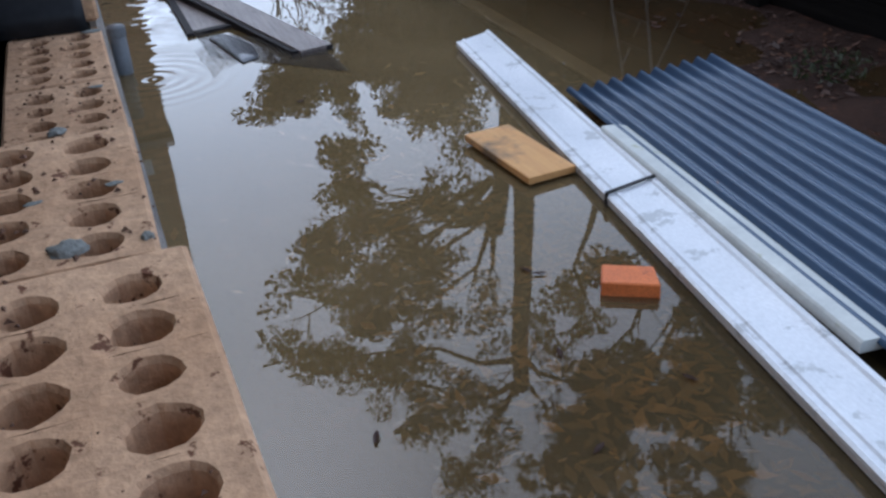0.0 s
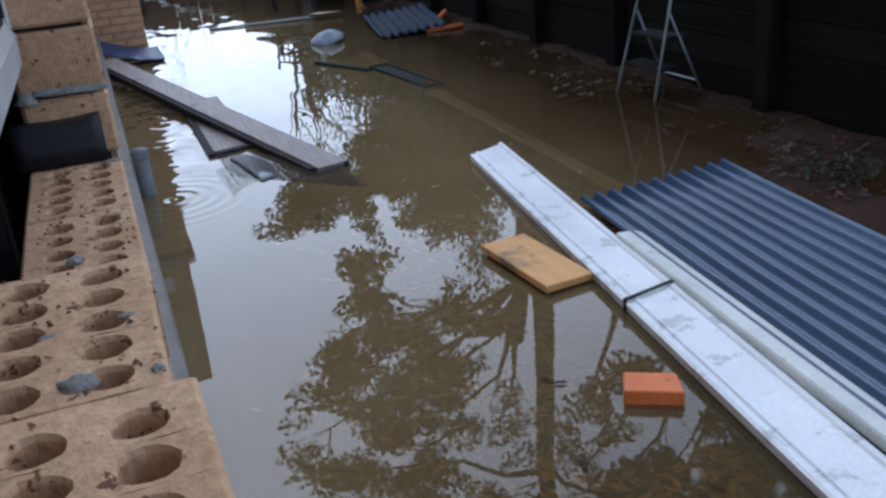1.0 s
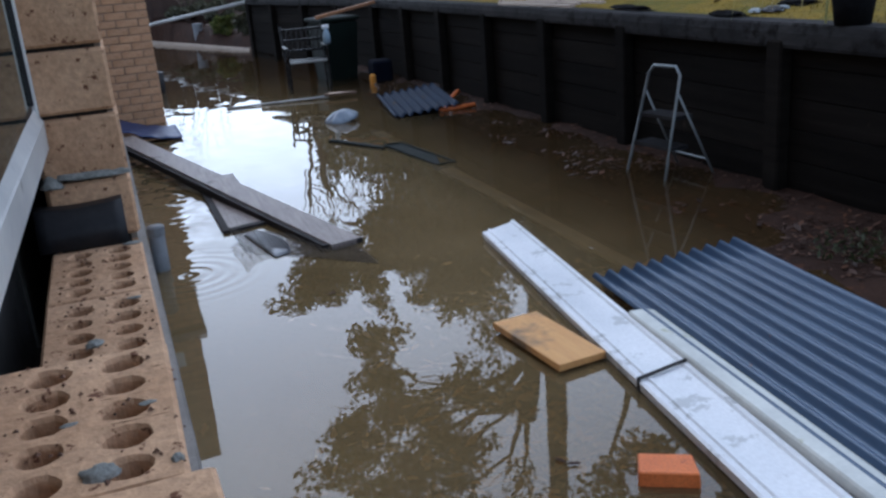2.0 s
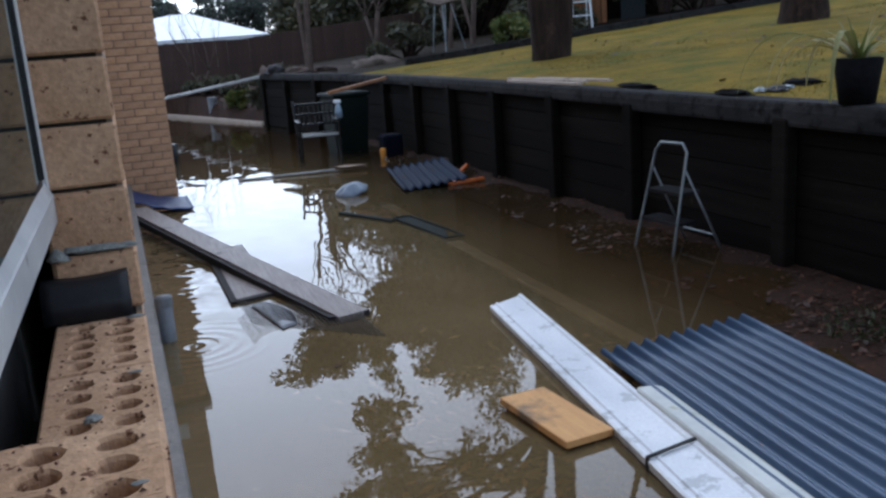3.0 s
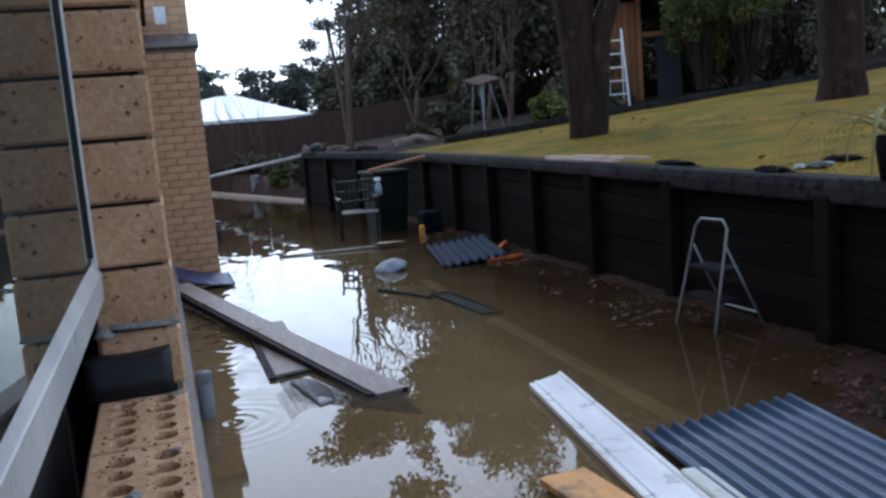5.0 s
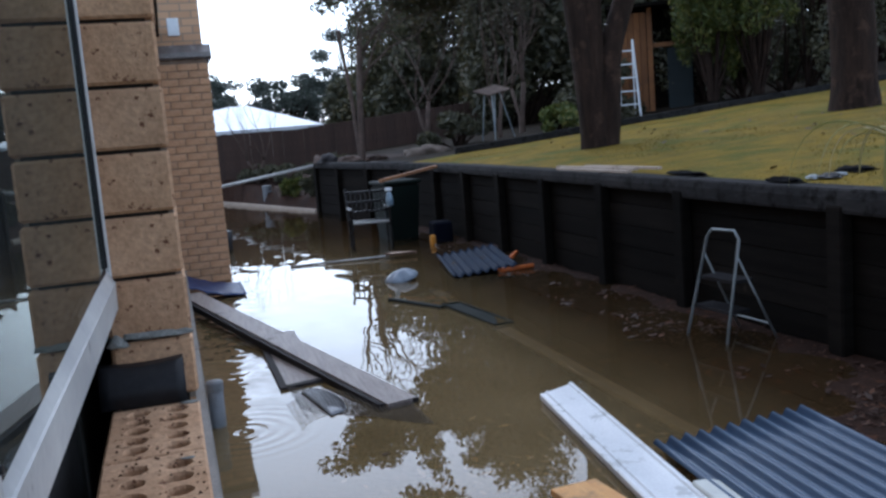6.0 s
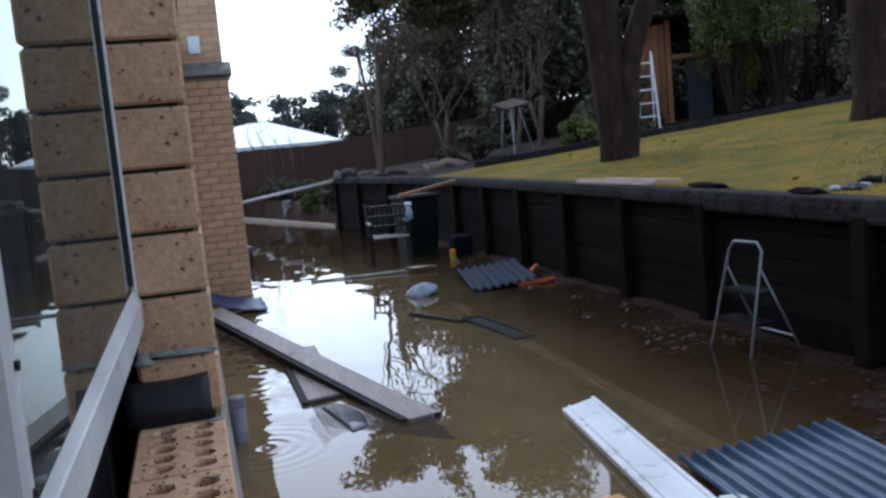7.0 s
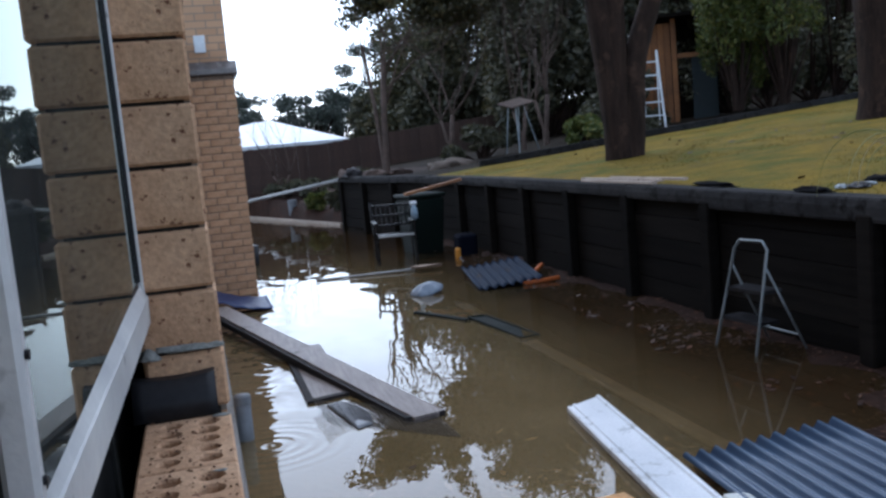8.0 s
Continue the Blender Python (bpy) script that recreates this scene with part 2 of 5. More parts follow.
MULCH = surface("dark_mulch", (0.010, 0.0075, 0.005), (0.030, 0.022, 0.014), (0.022, 0.030, 0.010), 1.5, 18, 0.95, 0, 0.03, coord="World", gloss=0.1)
SLEEPER = surface("black_sleeper", (0.0052, 0.0044, 0.0038), (0.013, 0.0112, 0.0096), (0.024, 0.019, 0.015), 3, 40, 0.95, 0, 0.006, (0.66, 0.74), 6, (1, 0.25, 6), per=0.25, gloss=0.05)
SLEEPER_CAP = surface("grey_sleeper_cap", (0.010, 0.010, 0.011), (0.036, 0.035, 0.035), (0.006, 0.005, 0.0045), 4, 30, 0.85, 0, 0.012, (0.52, 0.64), 9, (1, 0.35, 1), per=0.2, gloss=0.12)
OLD_TIMBER = surface("wet_old_timber", (0.15, 0.125, 0.115), (0.36, 0.31, 0.285), (0.06, 0.048, 0.042), 3, 30, 0.38, 0, 0.006, (0.56, 0.66), 4, (18, 1.3, 8), gloss=0.5)
SUNK_TIMBER = surface("silted_timber", (0.13, 0.115, 0.10), (0.20, 0.18, 0.155), None, 3, 40, 0.9, 0, 0.003, gloss=0.1)
# near black, for plank sides and ends, the bottom board, the scrap heap
DARK_TIMBER = surface("near_black_timber", (0.012, 0.011, 0.012), (0.032, 0.029, 0.030), None, 4, 40, 0.7, 0, 0.004, gloss=0.15)
PINE = surface("pale_pine", (0.54, 0.27, 0.085), (0.66, 0.37, 0.135), (0.17, 0.115, 0.065), 5, 60, 0.6, 0, 0.002, (0.50, 0.66), 3.4, (14, 1, 6), grit=0.12)
TERRACOTTA = surface("orange_brick", (0.52, 0.125, 0.028), (0.70, 0.19, 0.045), (0.30, 0.07, 0.02), 10, 120, 0.55, 0, 0.002, (0.62, 0.7), 30)
WHITE_METAL = surface("white_gutter_metal", (0.60, 0.63, 0.66), (0.78, 0.80, 0.82), (0.46, 0.48, 0.49), 3, 90, 0.42, 0.0, 0.001, (0.57, 0.63), 7, (1, 0.5, 1), grit=0.10)
OFF_WHITE = surface("off_white_board", (0.46, 0.48, 0.46), (0.66, 0.68, 0.64), (0.33, 0.33, 0.16), 4, 60, 0.6, 0, 0.002, (0.62, 0.72), 7, grit=0.06)
BLUE_STEEL = surface("blue_painted_steel", (0.022, 0.052, 0.104), (0.044, 0.086, 0.150), (0.12, 0.05, 0.032), 1.5, 60, 0.36, 0.1, 0.001, (0.70, 0.75), 9, grit=0.08, gloss=0.5)
WET_STEEL = surface("wet_blue_steel", (0.010, 0.018, 0.036), (0.020, 0.033, 0.058), (0.03, 0.02, 0.014), 1.5, 60, 0.7, 0.0, 0.001, (0.6, 0.7), 5, grit=0.1, gloss=0.08)
BLACK_CLOTH = surface("matt_black", (0.004, 0.004, 0.0045), (0.010, 0.010, 0.011), None, 30, 200, 0.9, gloss=0.05)
STRAP = surface("black_strap", (0.012, 0.012, 0.012), (0.03, 0.03, 0.03), None, 30, 200, 0.6, gloss=0.18)
GREY_TUBE = surface("grey_painted_tube", (0.17, 0.20, 0.21), (0.28, 0.31, 0.32), (0.10, 0.08, 0.06), 6, 80, 0.4, 0.3, 0.001, (0.66, 0.74), 12, grit=0.06)
BLACK_PLASTIC = surface("black_plastic", (0.010, 0.010, 0.012), (0.028, 0.028, 0.03), None, 5, 80, 0.4, gloss=0.18)
GREEN_PLASTIC = surface("dark_green_plastic", (0.003, 0.006, 0.005), (0.005, 0.011, 0.008), None, 3, 50, 0.7, gloss=0.12)
CHAIR_BLACK = surface("glossy_black_paint", (0.005, 0.005, 0.006), (0.010, 0.010, 0.011), None, 5, 80, 0.28, gloss=0.28)
BLUE_PLASTIC = surface("blue_plastic", (0.012, 0.025, 0.09), (0.02, 0.045, 0.14), None, 4, 50, 0.45, gloss=0.18)
WHITE_PLASTIC = surface("white_plastic", (0.62, 0.66, 0.68), (0.80, 0.82, 0.84), None, 6, 50, 0.4, grit=0.06)
PIPE = surface("pale_pipe", (0.30, 0.30, 0.29), (0.46, 0.46, 0.44), (0.18, 0.16, 0.14), 4, 60, 0.5, 0, 0.001, grit=0.06, gloss=0.3)
# mortar darkened to paint the shadow in the jamb's joints
SHADED_MORTAR = surface("shaded_mortar", (0.020, 0.018, 0.016), (0.050, 0.045, 0.040), None, 14, 160, 0.95, 0, 0.004, gloss=0.1)
WIRE = surface("rusted_wire", (0.030, 0.026, 0.023), (0.085, 0.075, 0.065), None, 20, 200, 0.8, 0.0, gloss=0.1)
BARK = surface("dark_bark", (0.013, 0.0085, 0.0065), (0.042, 0.026, 0.019), (0.070, 0.042, 0.029), 3, 26, 0.95, 0, 0.03, (0.56, 0.70), 4, (4, 4, 0.7), gloss=0.15)
PALE_BARK = surface("grey_bark", (0.06, 0.040, 0.030), (0.13, 0.090, 0.070), None, 5, 40, 0.9, 0, 0.01)
ROCK = surface("brown_rock", (0.07, 0.052, 0.038), (0.14, 0.105, 0.08), (0.05, 0.04, 0.03), 4, 40, 0.85, 0, 0.01)
GREY_PINE = surface("weathered_pine", (0.30, 0.23, 0.17), (0.46, 0.37, 0.29), (0.14, 0.10, 0.07), 4, 50, 0.6, 0, 0.002, (0.6, 0.7), 6, (10, 1, 6))
FENCE = surface("brown_fence", (0.038, 0.021, 0.014), (0.070, 0.039, 0.028), None, 3, 30, 0.8, 0, 0.004, per=0.12)
ROOF = surface("pale_metal_roof", (0.62, 0.66, 0.70), (0.74, 0.77, 0.80), None, 2, 20, 0.45, 0.0, 0.002, grit=0.06)
WALL_RENDER = surface("far_house_wall", (0.34, 0.30, 0.26), (0.42, 0.38, 0.33), None, 2, 20, 0.85)
ORANGE_TIMBER = surface("orange_timber", (0.17, 0.07, 0.025), (0.30, 0.125, 0.04), (0.08, 0.04, 0.02), 2, 30, 0.7, 0, 0.004, per=0.15)
LEAF_GUM = leaf_material("gum_leaves", (0.038, 0.040, 0.018), (0.066, 0.064, 0.026), (0.13, 0.10, 0.042))
LEAF_DARK = leaf_material("dark_leaves", (0.042, 0.044, 0.025), (0.066, 0.066, 0.035), (0.12, 0.105, 0.058))
LEAF_BRIGHT = leaf_material("bright_leaves", (0.045, 0.066, 0.014), (0.085, 0.11, 0.02), (0.19, 0.17, 0.035))
LEAF_WEED = leaf_material("weed_leaves", (0.016, 0.024, 0.008), (0.030, 0.042, 0.012), (0.055, 0.06, 0.02))
LEAF_FAR = leaf_material("far_leaves", (0.035, 0.048, 0.04), (0.05, 0.065, 0.05), (0.07, 0.08, 0.06))
GRASS_BLADE = leaf_material("grass_blades", (0.110, 0.096, 0.011), (0.17, 0.125, 0.016), (0.24, 0.158, 0.024))
DRY_LEAF = leaf_material("dry_leaves", (0.022, 0.009, 0.005), (0.052, 0.019, 0.009), (0.11, 0.045, 0.020))
AMBER_LEAF = leaf_material("amber_leaves", (0.05, 0.026, 0.010), (0.15, 0.085, 0.030), (0.34, 0.19, 0.07))
STRAW = leaf_material("strap_leaves", (0.10, 0.14, 0.03), (0.25, 0.22, 0.08), (0.45, 0.36, 0.2))


# ---- mesh helpers ----
def part(name, bm, material, parent=None, label=""):
    me = bpy.data.meshes.new(name)
    bmesh.ops.recalc_face_normals(bm, faces=bm.faces)
    bm.to_mesh(me)
    bm.free()
    me.materials.append(material)
    ob = new(name, me)
    if parent:
        ob.parent = parent
    if label:
        ob["label"] = label
    return ob


def raw(name, verts, faces, material, parent=None, smooth=False):
    me = bpy.data.meshes.new(name)
    me.from_pydata(verts, [], faces)
    me.materials.append(material)
    if smooth:
        me.shade_smooth()
    ob = new(name, me)
    if parent:
        ob.parent = parent
    return ob


def smooth(ob):
    ob.data.shade_smooth()
    return ob


def thing(name, place=(0, 0, 0), rz=0.0):
    ob = new(name)
    ob.matrix_basis = pose(*place, 0, 0, rz)
    return ob


def box(bm, lo, hi, m=None, bevel=0.0):
    v = [bm.verts.new((x, y, z)) for x in (lo[0], hi[0]) for y in (lo[1], hi[1]) for z in (lo[2], hi[2])]
    f = [bm.faces.new([v[i] for i in q]) for q in ((0, 1, 3, 2), (4, 6, 7, 5), (0, 4, 5, 1), (2, 3, 7, 6), (0, 2, 6, 4), (1, 5, 7, 3))]
    if bevel:
        edges = list({e for q in f for e in q.edges})
        res = bmesh.ops.bevel(bm, geom=edges, offset=bevel, segments=1, affect="EDGES", clamp_overlap=True)
        v = list({w for q in res["faces"] for w in q.verts} | {w for w in v if w.is_valid})
    if m is not None:
        bmesh.ops.transform(bm, matrix=m, verts=v)
    return v


def boxed(lo, hi, bevel=0.0, m=None):
    bm = bmesh.new()
    box(bm, lo, hi, m, bevel)
    return bm


def tube(bm, pts, radii, sides=8):
    """A tube through pts with a radius for each."""
    rings = []
    pts = [Vector(p) for p in pts]
    for i, p in enumerate(pts):
        d = (pts[min(i + 1, len(pts) - 1)] - pts[max(i - 1, 0)]).normalized()
        u = d.cross(Vector((0.31, 0.17, 1.0)) if abs(d.z) < 0.9 else Vector((1, 0.2, 0))).normalized()
        w = d.cross(u)
        r = radii[i] if hasattr(radii, "__len__") else radii
        rings.append([bm.verts.new(p + r * (math.cos(a) * u + math.sin(a) * w)) for a in [2 * math.pi * k / sides for k in range(sides)]])
    for a, b in zip(rings, rings[1:]):
        for k in range(sides):
            bm.faces.new((a[k], a[(k + 1) % sides], b[(k + 1) % sides], b[k]))
    for r in (rings[0][::-1], rings[-1]):
        bm.faces.new(r)
    return bm


def tubed(pts, radii, sides=8):
    return tube(bmesh.new(), pts, radii, sides)


def profile_run(section, a, b, up=(0, 0, 1)):
    """Sweeps a closed (across, height) section from a to b; across is to the right of the way."""
    bm = bmesh.new()
    a, b = Vector(a), Vector(b)
    d = (b - a).normalized()
    side = d.cross(Vector(up)).normalized()
    top = side.cross(d)
    ends = [[bm.verts.new(o + s * side + h * top) for s, h in section] for o in (a, b)]
    n = len(section)
    for k in range(n):
        bm.faces.new((ends[0][k], ends[0][(k + 1) % n], ends[1][(k + 1) % n], ends[1][k]))
    bm.faces.new(ends[0][::-1])
    bm.faces.new(ends[1])
    return bm


def leaves(name, clumps, count, size, material, parent, seed, droop=0.5, aspect=0.4):
    """count small leaf blades spread through ellipsoid clumps (x, y, z, rx, ry, rz)."""
    rng = np.random.default_rng(seed)
    cl = np.array(clumps, dtype=float)
    vol = cl[:, 3] * cl[:, 4] * cl[:, 5]
    pick = rng.choice(len(cl), count, p=vol / vol.sum())
    d = rng.normal(size=(count, 3))
    d /= np.linalg.norm(d, axis=1)[:, None]
    r = rng.uniform(0.25, 1.0, count) ** 0.55
    c = cl[pick, :3] + d * r[:, None] * cl[pick, 3:]
    ax = rng.normal(size=(count, 3))
    ax[:, 2] -= droop
    ax /= np.linalg.norm(ax, axis=1)[:, None]
    sd = np.cross(ax, rng.normal(size=(count, 3)))
    sd /= np.linalg.norm(sd, axis=1)[:, None]
    s = size * rng.uniform(0.6, 1.4, count)[:, None]
    v = np.stack([c - ax * s * 0.5, c + sd * s * aspect * 0.5, c + ax * s * 0.5, c - sd * s * aspect * 0.5], 1).reshape(-1, 3)
    me = bpy.data.meshes.new(name)
    me.vertices.add(len(v))
    me.vertices.foreach_set("co", v.ravel())
    me.loops.add(len(v))
    me.loops.foreach_set("vertex_index", np.arange(len(v)))
    me.polygons.add(count)
    me.polygons.foreach_set("loop_start", np.arange(0, len(v), 4))
    me.update(calc_edges=True)
    me.materials.append(material)
    ob = new(name, me)
    ob.parent = parent
    return ob


# ---- ground, water and lawn ----
def smoothstep(a, b, v):
    t = min(1.0, max(0.0, (v - a) / (b - a)))
    return t * t * (3 - 2 * t)


def wall_x(y):
    """The face of the retaining wall at y."""
    return 3.95 - 1.0 * smoothstep(11.5, 18.5, y)


def lawn_z(x, y):
    return 1.02 + 0.08 * (x - 4.0) - 0.004 * (y - 8)


def low_ground_z(x, y):
    z = -0.17 + 0.02 * noise.noise((x * 0.7, y * 0.7, 3.0))
    edge = 3.62 - 0.85 * smoothstep(3.4, 1.8, y) + 0.10 * noise.noise((x, y * 1.3, 1.0))
    z += (0.185 + 0.05 * noise.noise((x * 2.3, y * 1.9, 6.0))) * smoothstep(edge - 1.3, edge + 0.5, x)
    bed = smoothstep(0.0, 0.25, x - (2.97 - 0.312 * (y - 18.15)))
    z += (0.24 * smoothstep(16.9, 17.5, y) + 0.55 * smoothstep(17.5, 25.0, y)) * bed + 0.5 * smoothstep(24.0, 27.0, y) * (1 - bed)
    z += 0.015 * noise.noise((x * 5, y * 5, 2.0))
    return z


def sheet(name, xs, ys, zf, material):
    verts = [(x, y, zf(x, y)) for y in ys for x in xs]
    n = len(xs)
    faces = [(j * n + i, j * n + i + 1, (j + 1) * n + i + 1, (j + 1) * n + i) for j in range(len(ys) - 1) for i in range(n - 1)]
    return raw(name, verts, faces, material, smooth=True)


def frange(a, b, n):
    return [a + (b - a) * i / (n - 1) for i in range(n)]


def all_ground_z(x, y):
    if y > 70 or abs(x) > 60:
        return 0.4
    low, high = low_ground_z(x, y), lawn_z(min(x, 40), y) - 0.004
    if y < 17.9:
        return high if x > wall_x(y) + 0.12 else low
    s = smoothstep(2.6, 4.6, x)
    return low * (1 - s) + high * s


gx = frange(-400, -12, 8) + frange(-8, -0.6, 9) + frange(-0.3, 2.1, 26) + frange(2.2, 6.0, 64) + frange(6.5, 40, 34) + frange(60, 400, 6)
gy = frange(-300, -20, 6) + frange(-14, 0, 20) + frange(0.2, 20, 100) + frange(20.5, 60, 60) + frange(80, 900, 8)
tagged(sheet("ground", gx, gy, all_ground_z, MUD), "wet brown mud and yard soil under the flood", "ground", kind="structure")

ly = frange(-6, 14.3, 60)
lawn = tagged(sheet("lawn", [0.0] + frange(0.02, 1, 60), ly, lambda u, y: 0.0, GRASS_SOIL), "yellow-green winter lawn sloping up behind the sleeper wall", "lawn", kind="structure")
for v in lawn.data.vertices:
    y = v.co.y
    x = wall_x(y) + 0.13 + v.co.x * 22
    v.co = (x, y, lawn_z(x, y) + 0.02 + 0.02 * noise.noise((x * 0.8, y * 0.8, 5)))
tagged(sheet("garden_ground", frange(4.25, 40, 30), frange(14.3, 58, 60), lambda x, y: all_ground_z(x, y) + 0.014, MULCH),
       "dark mulched garden beds behind the lawn", "garden bed", kind="structure")

water = tagged(sheet("water", [-6, 0.002, 5.2], frange(-8, 24, 3), lambda x, y: 0.0, WATER), "still muddy brown flood water reflecting sky and trees", "water", kind="structure")

# ---- house: the wall with the window, and the chimney ----
COURSE = 0.086
JAMB_Z0 = 1.295
house = tagged(new("house_wall"), "tan brick house wall beside the flooded yard", "wall", kind="structure")
part("wall_lower", boxed((-0.11, -4.0, -0.3), (-0.004, 0.0, 1.205)), BRICK_WALL, house)
part("wall_upper", boxed((-0.11, 0.022, -0.3), (-0.004, 12.5, 2.9)), BRICK_WALL, house)
part("footing", boxed((-0.02, 0.9, -0.3), (0.055, 9.6, 0.20), 0.01), CONCRETE, house, "pale concrete footing ledge")
part("roof", boxed((-4.2, -4.2, 2.9), (0.06, 12.7, 3.02)), SLEEPER_CAP, house)
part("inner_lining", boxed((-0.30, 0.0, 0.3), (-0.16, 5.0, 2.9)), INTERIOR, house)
part("room_back", boxed((-4.1, -4.1, -0.3), (-4.0, 12.5, 2.895)), BRICK_WALL, house)
part("end_wall", boxed((-4.0, 12.4, -0.3), (-0.115, 12.5, 2.895)), BRICK_WALL, house)
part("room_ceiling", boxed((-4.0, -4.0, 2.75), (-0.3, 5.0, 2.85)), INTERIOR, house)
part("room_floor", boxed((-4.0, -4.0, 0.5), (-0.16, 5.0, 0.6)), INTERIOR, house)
part("room_side", boxed((-4.0, -4.1, -0.3), (0.0, -4.005, 2.895)), BRICK_WALL, house)
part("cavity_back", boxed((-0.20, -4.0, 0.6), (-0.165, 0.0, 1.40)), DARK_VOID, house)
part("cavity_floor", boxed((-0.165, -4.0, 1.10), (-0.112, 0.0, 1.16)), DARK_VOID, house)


def brick_mesh(lx_, ly_, lz_, bevel=0.003):
    bm = boxed((-lx_ / 2, -ly_ / 2, -lz_ / 2), (lx_ / 2, ly_ / 2, lz_ / 2), bevel)
    me = bpy.data.meshes.new("brick")
    bm.to_mesh(me)
    bm.free()
    me.materials.append(BRICK)
    return me


def place_brick(me, parent, x, y, z, rz=0.0):
    ob = new("brick", me)
    ob.parent = parent
    ob.matrix_basis = pose(x, y, z, 0, 0, rz)
    return ob


jamb_brick = brick_mesh(0.108, 0.23, 0.0805, 0.004)
jamb_half = brick_mesh(0.108, 0.115, 0.0805, 0.004)
part("jamb_mortar", boxed((-0.104, 0.015, 1.2), (-0.012, 0.40, 2.88)), SHADED_MORTAR, house)
for k in range(19):
    z = JAMB_Z0 + COURSE * k + 0.0035 + 0.0388
    dx = random.uniform(-0.002, 0.002)
    if k % 2:
        place_brick(jamb_brick, house, -0.054 + dx, 0.117, z)
    else:
        place_brick(jamb_half, house, -0.054 + dx, 0.0595, z)
        place_brick(jamb_brick, house, -0.054, 0.24, z)


def core_brick_mesh(length, width, height, rows, pitch, hole, seed):
    """A fired brick lying flat, with two rows of round core holes that go down into it."""
    rng = random.Random(seed)
    verts, faces = [], []
    n = 14
    cell_y = pitch
    y0 = -pitch * rows / 2
    xs = (-width / 2, 0.0, width / 2)

    def vert(x, y, z):
        verts.append((x, y, z))
        return len(verts) - 1
    deep = -0.070
    for c in range(2):
        cx = (-0.205 if c == 0 else 0.235) * width
        for r in range(rows):
            cy = y0 + (r + 0.5) * pitch
            lo = (xs[c], y0 + r * pitch if r else -length / 2)
            hi = (xs[c + 1], y0 + (r + 1) * pitch if r < rows - 1 else length / 2)
            rad = hole * rng.uniform(0.94, 1.06)
            outer, rim, neck, low = [], [], [], []
            for k in range(n):
                a = 2 * math.pi * k / n + math.pi / n
                ca, sa = math.cos(a), math.sin(a)
                tx = (hi[0] - cx) / ca if ca > 0 else (lo[0] - cx) / ca
                ty = (hi[1] - cy) / sa if sa > 0 else (lo[1] - cy) / sa
                t = min(abs(tx), abs(ty))
                ox = min(max(cx + ca * t, lo[0]), hi[0])
                oy = min(max(cy + sa * t, lo[1]), hi[1])
                outer.append(vert(ox, oy, height / 2 + rng.uniform(-0.0004, 0.0004)))
                w = rad * rng.uniform(0.95, 1.07)
                rim.append(vert(cx + ca * w * 1.08, cy + sa * w * 1.02, height / 2 - 0.0005))
                neck.append(vert(cx + ca * w * 0.97, cy + sa * w * 0.92, height / 2 - 0.004))
                low.append(vert(cx + ca * w * 0.9, cy + sa * w * 0.85, height / 2 + deep))
            corners = [vert(x, y, height / 2) for x, y in (lo, (hi[0], lo[1]), hi, (lo[0], hi[1]))]
            for k in range(n):
                j = (k + 1) % n
                faces.append((outer[k], outer[j], rim[j], rim[k]))
                faces.append((rim[k], rim[j], neck[j], neck[k]))
                faces.append((neck[k], neck[j], low[j], low[k]))
                pa, pb = verts[outer[k]], verts[outer[j]]
                if abs(pa[0] - pb[0]) > 1e-6 and abs(pa[1] - pb[1]) > 1e-6:
                    q = min(corners, key=lambda w: (verts[w][0] - (pa[0] + pb[0]) / 2) ** 2 + (verts[w][1] - (pa[1] + pb[1]) / 2) ** 2)
                    faces.append((outer[k], q, outer[j]))
            faces.append(tuple(low))
    hx, hy, hz, e = width / 2, length / 2, height / 2, 0.003
    ring_a = [vert(x, y, hz) for x, y in ((-hx, -hy), (hx, -hy), (hx, hy), (-hx, hy))]
    ring_b = [vert(x, y, hz - e) for x, y in ((-hx - e, -hy - e), (hx + e, -hy - e), (hx + e, hy + e), (-hx - e, hy + e))]
    ring_c = [vert(x, y, -hz) for x, y in ((-hx - e, -hy - e), (hx + e, -hy - e), (hx + e, hy + e), (-hx - e, hy + e))]
    for a, b in ((ring_a, ring_b), (ring_b, ring_c)):
        for k in range(4):
            faces.append((a[k], a[(k + 1) % 4], b[(k + 1) % 4], b[k]))
    me = bpy.data.meshes.new("cored_brick")
    me.from_pydata(verts, [], faces)
    bm = bmesh.new()
    bm.from_mesh(me)
    bmesh.ops.remove_doubles(bm, verts=bm.verts, dist=0.00008)
    bmesh.ops.recalc_face_normals(bm, faces=bm.faces)
    bm.to_mesh(me)
    bm.free()
    me.materials.append(BRICK)
    return me


sill_wall = tagged(new("sill_bricks"), "course of tan cored bricks left bare under the window", "bricks", kind="structure")


def cored(y_far, z_top, rz, x_right, seed, length=0.226, pitch=0.0405):
    me = core_brick_mesh(length, 0.106, 0.076, 5, pitch, 0.0137, seed)
    ob = new("cored_brick", me)
    ob.parent = sill_wall
    ob.matrix_basis = pose(x_right - 0.056, y_far - length / 2 - 0.004, z_top - 0.038, 0, 0, rz)


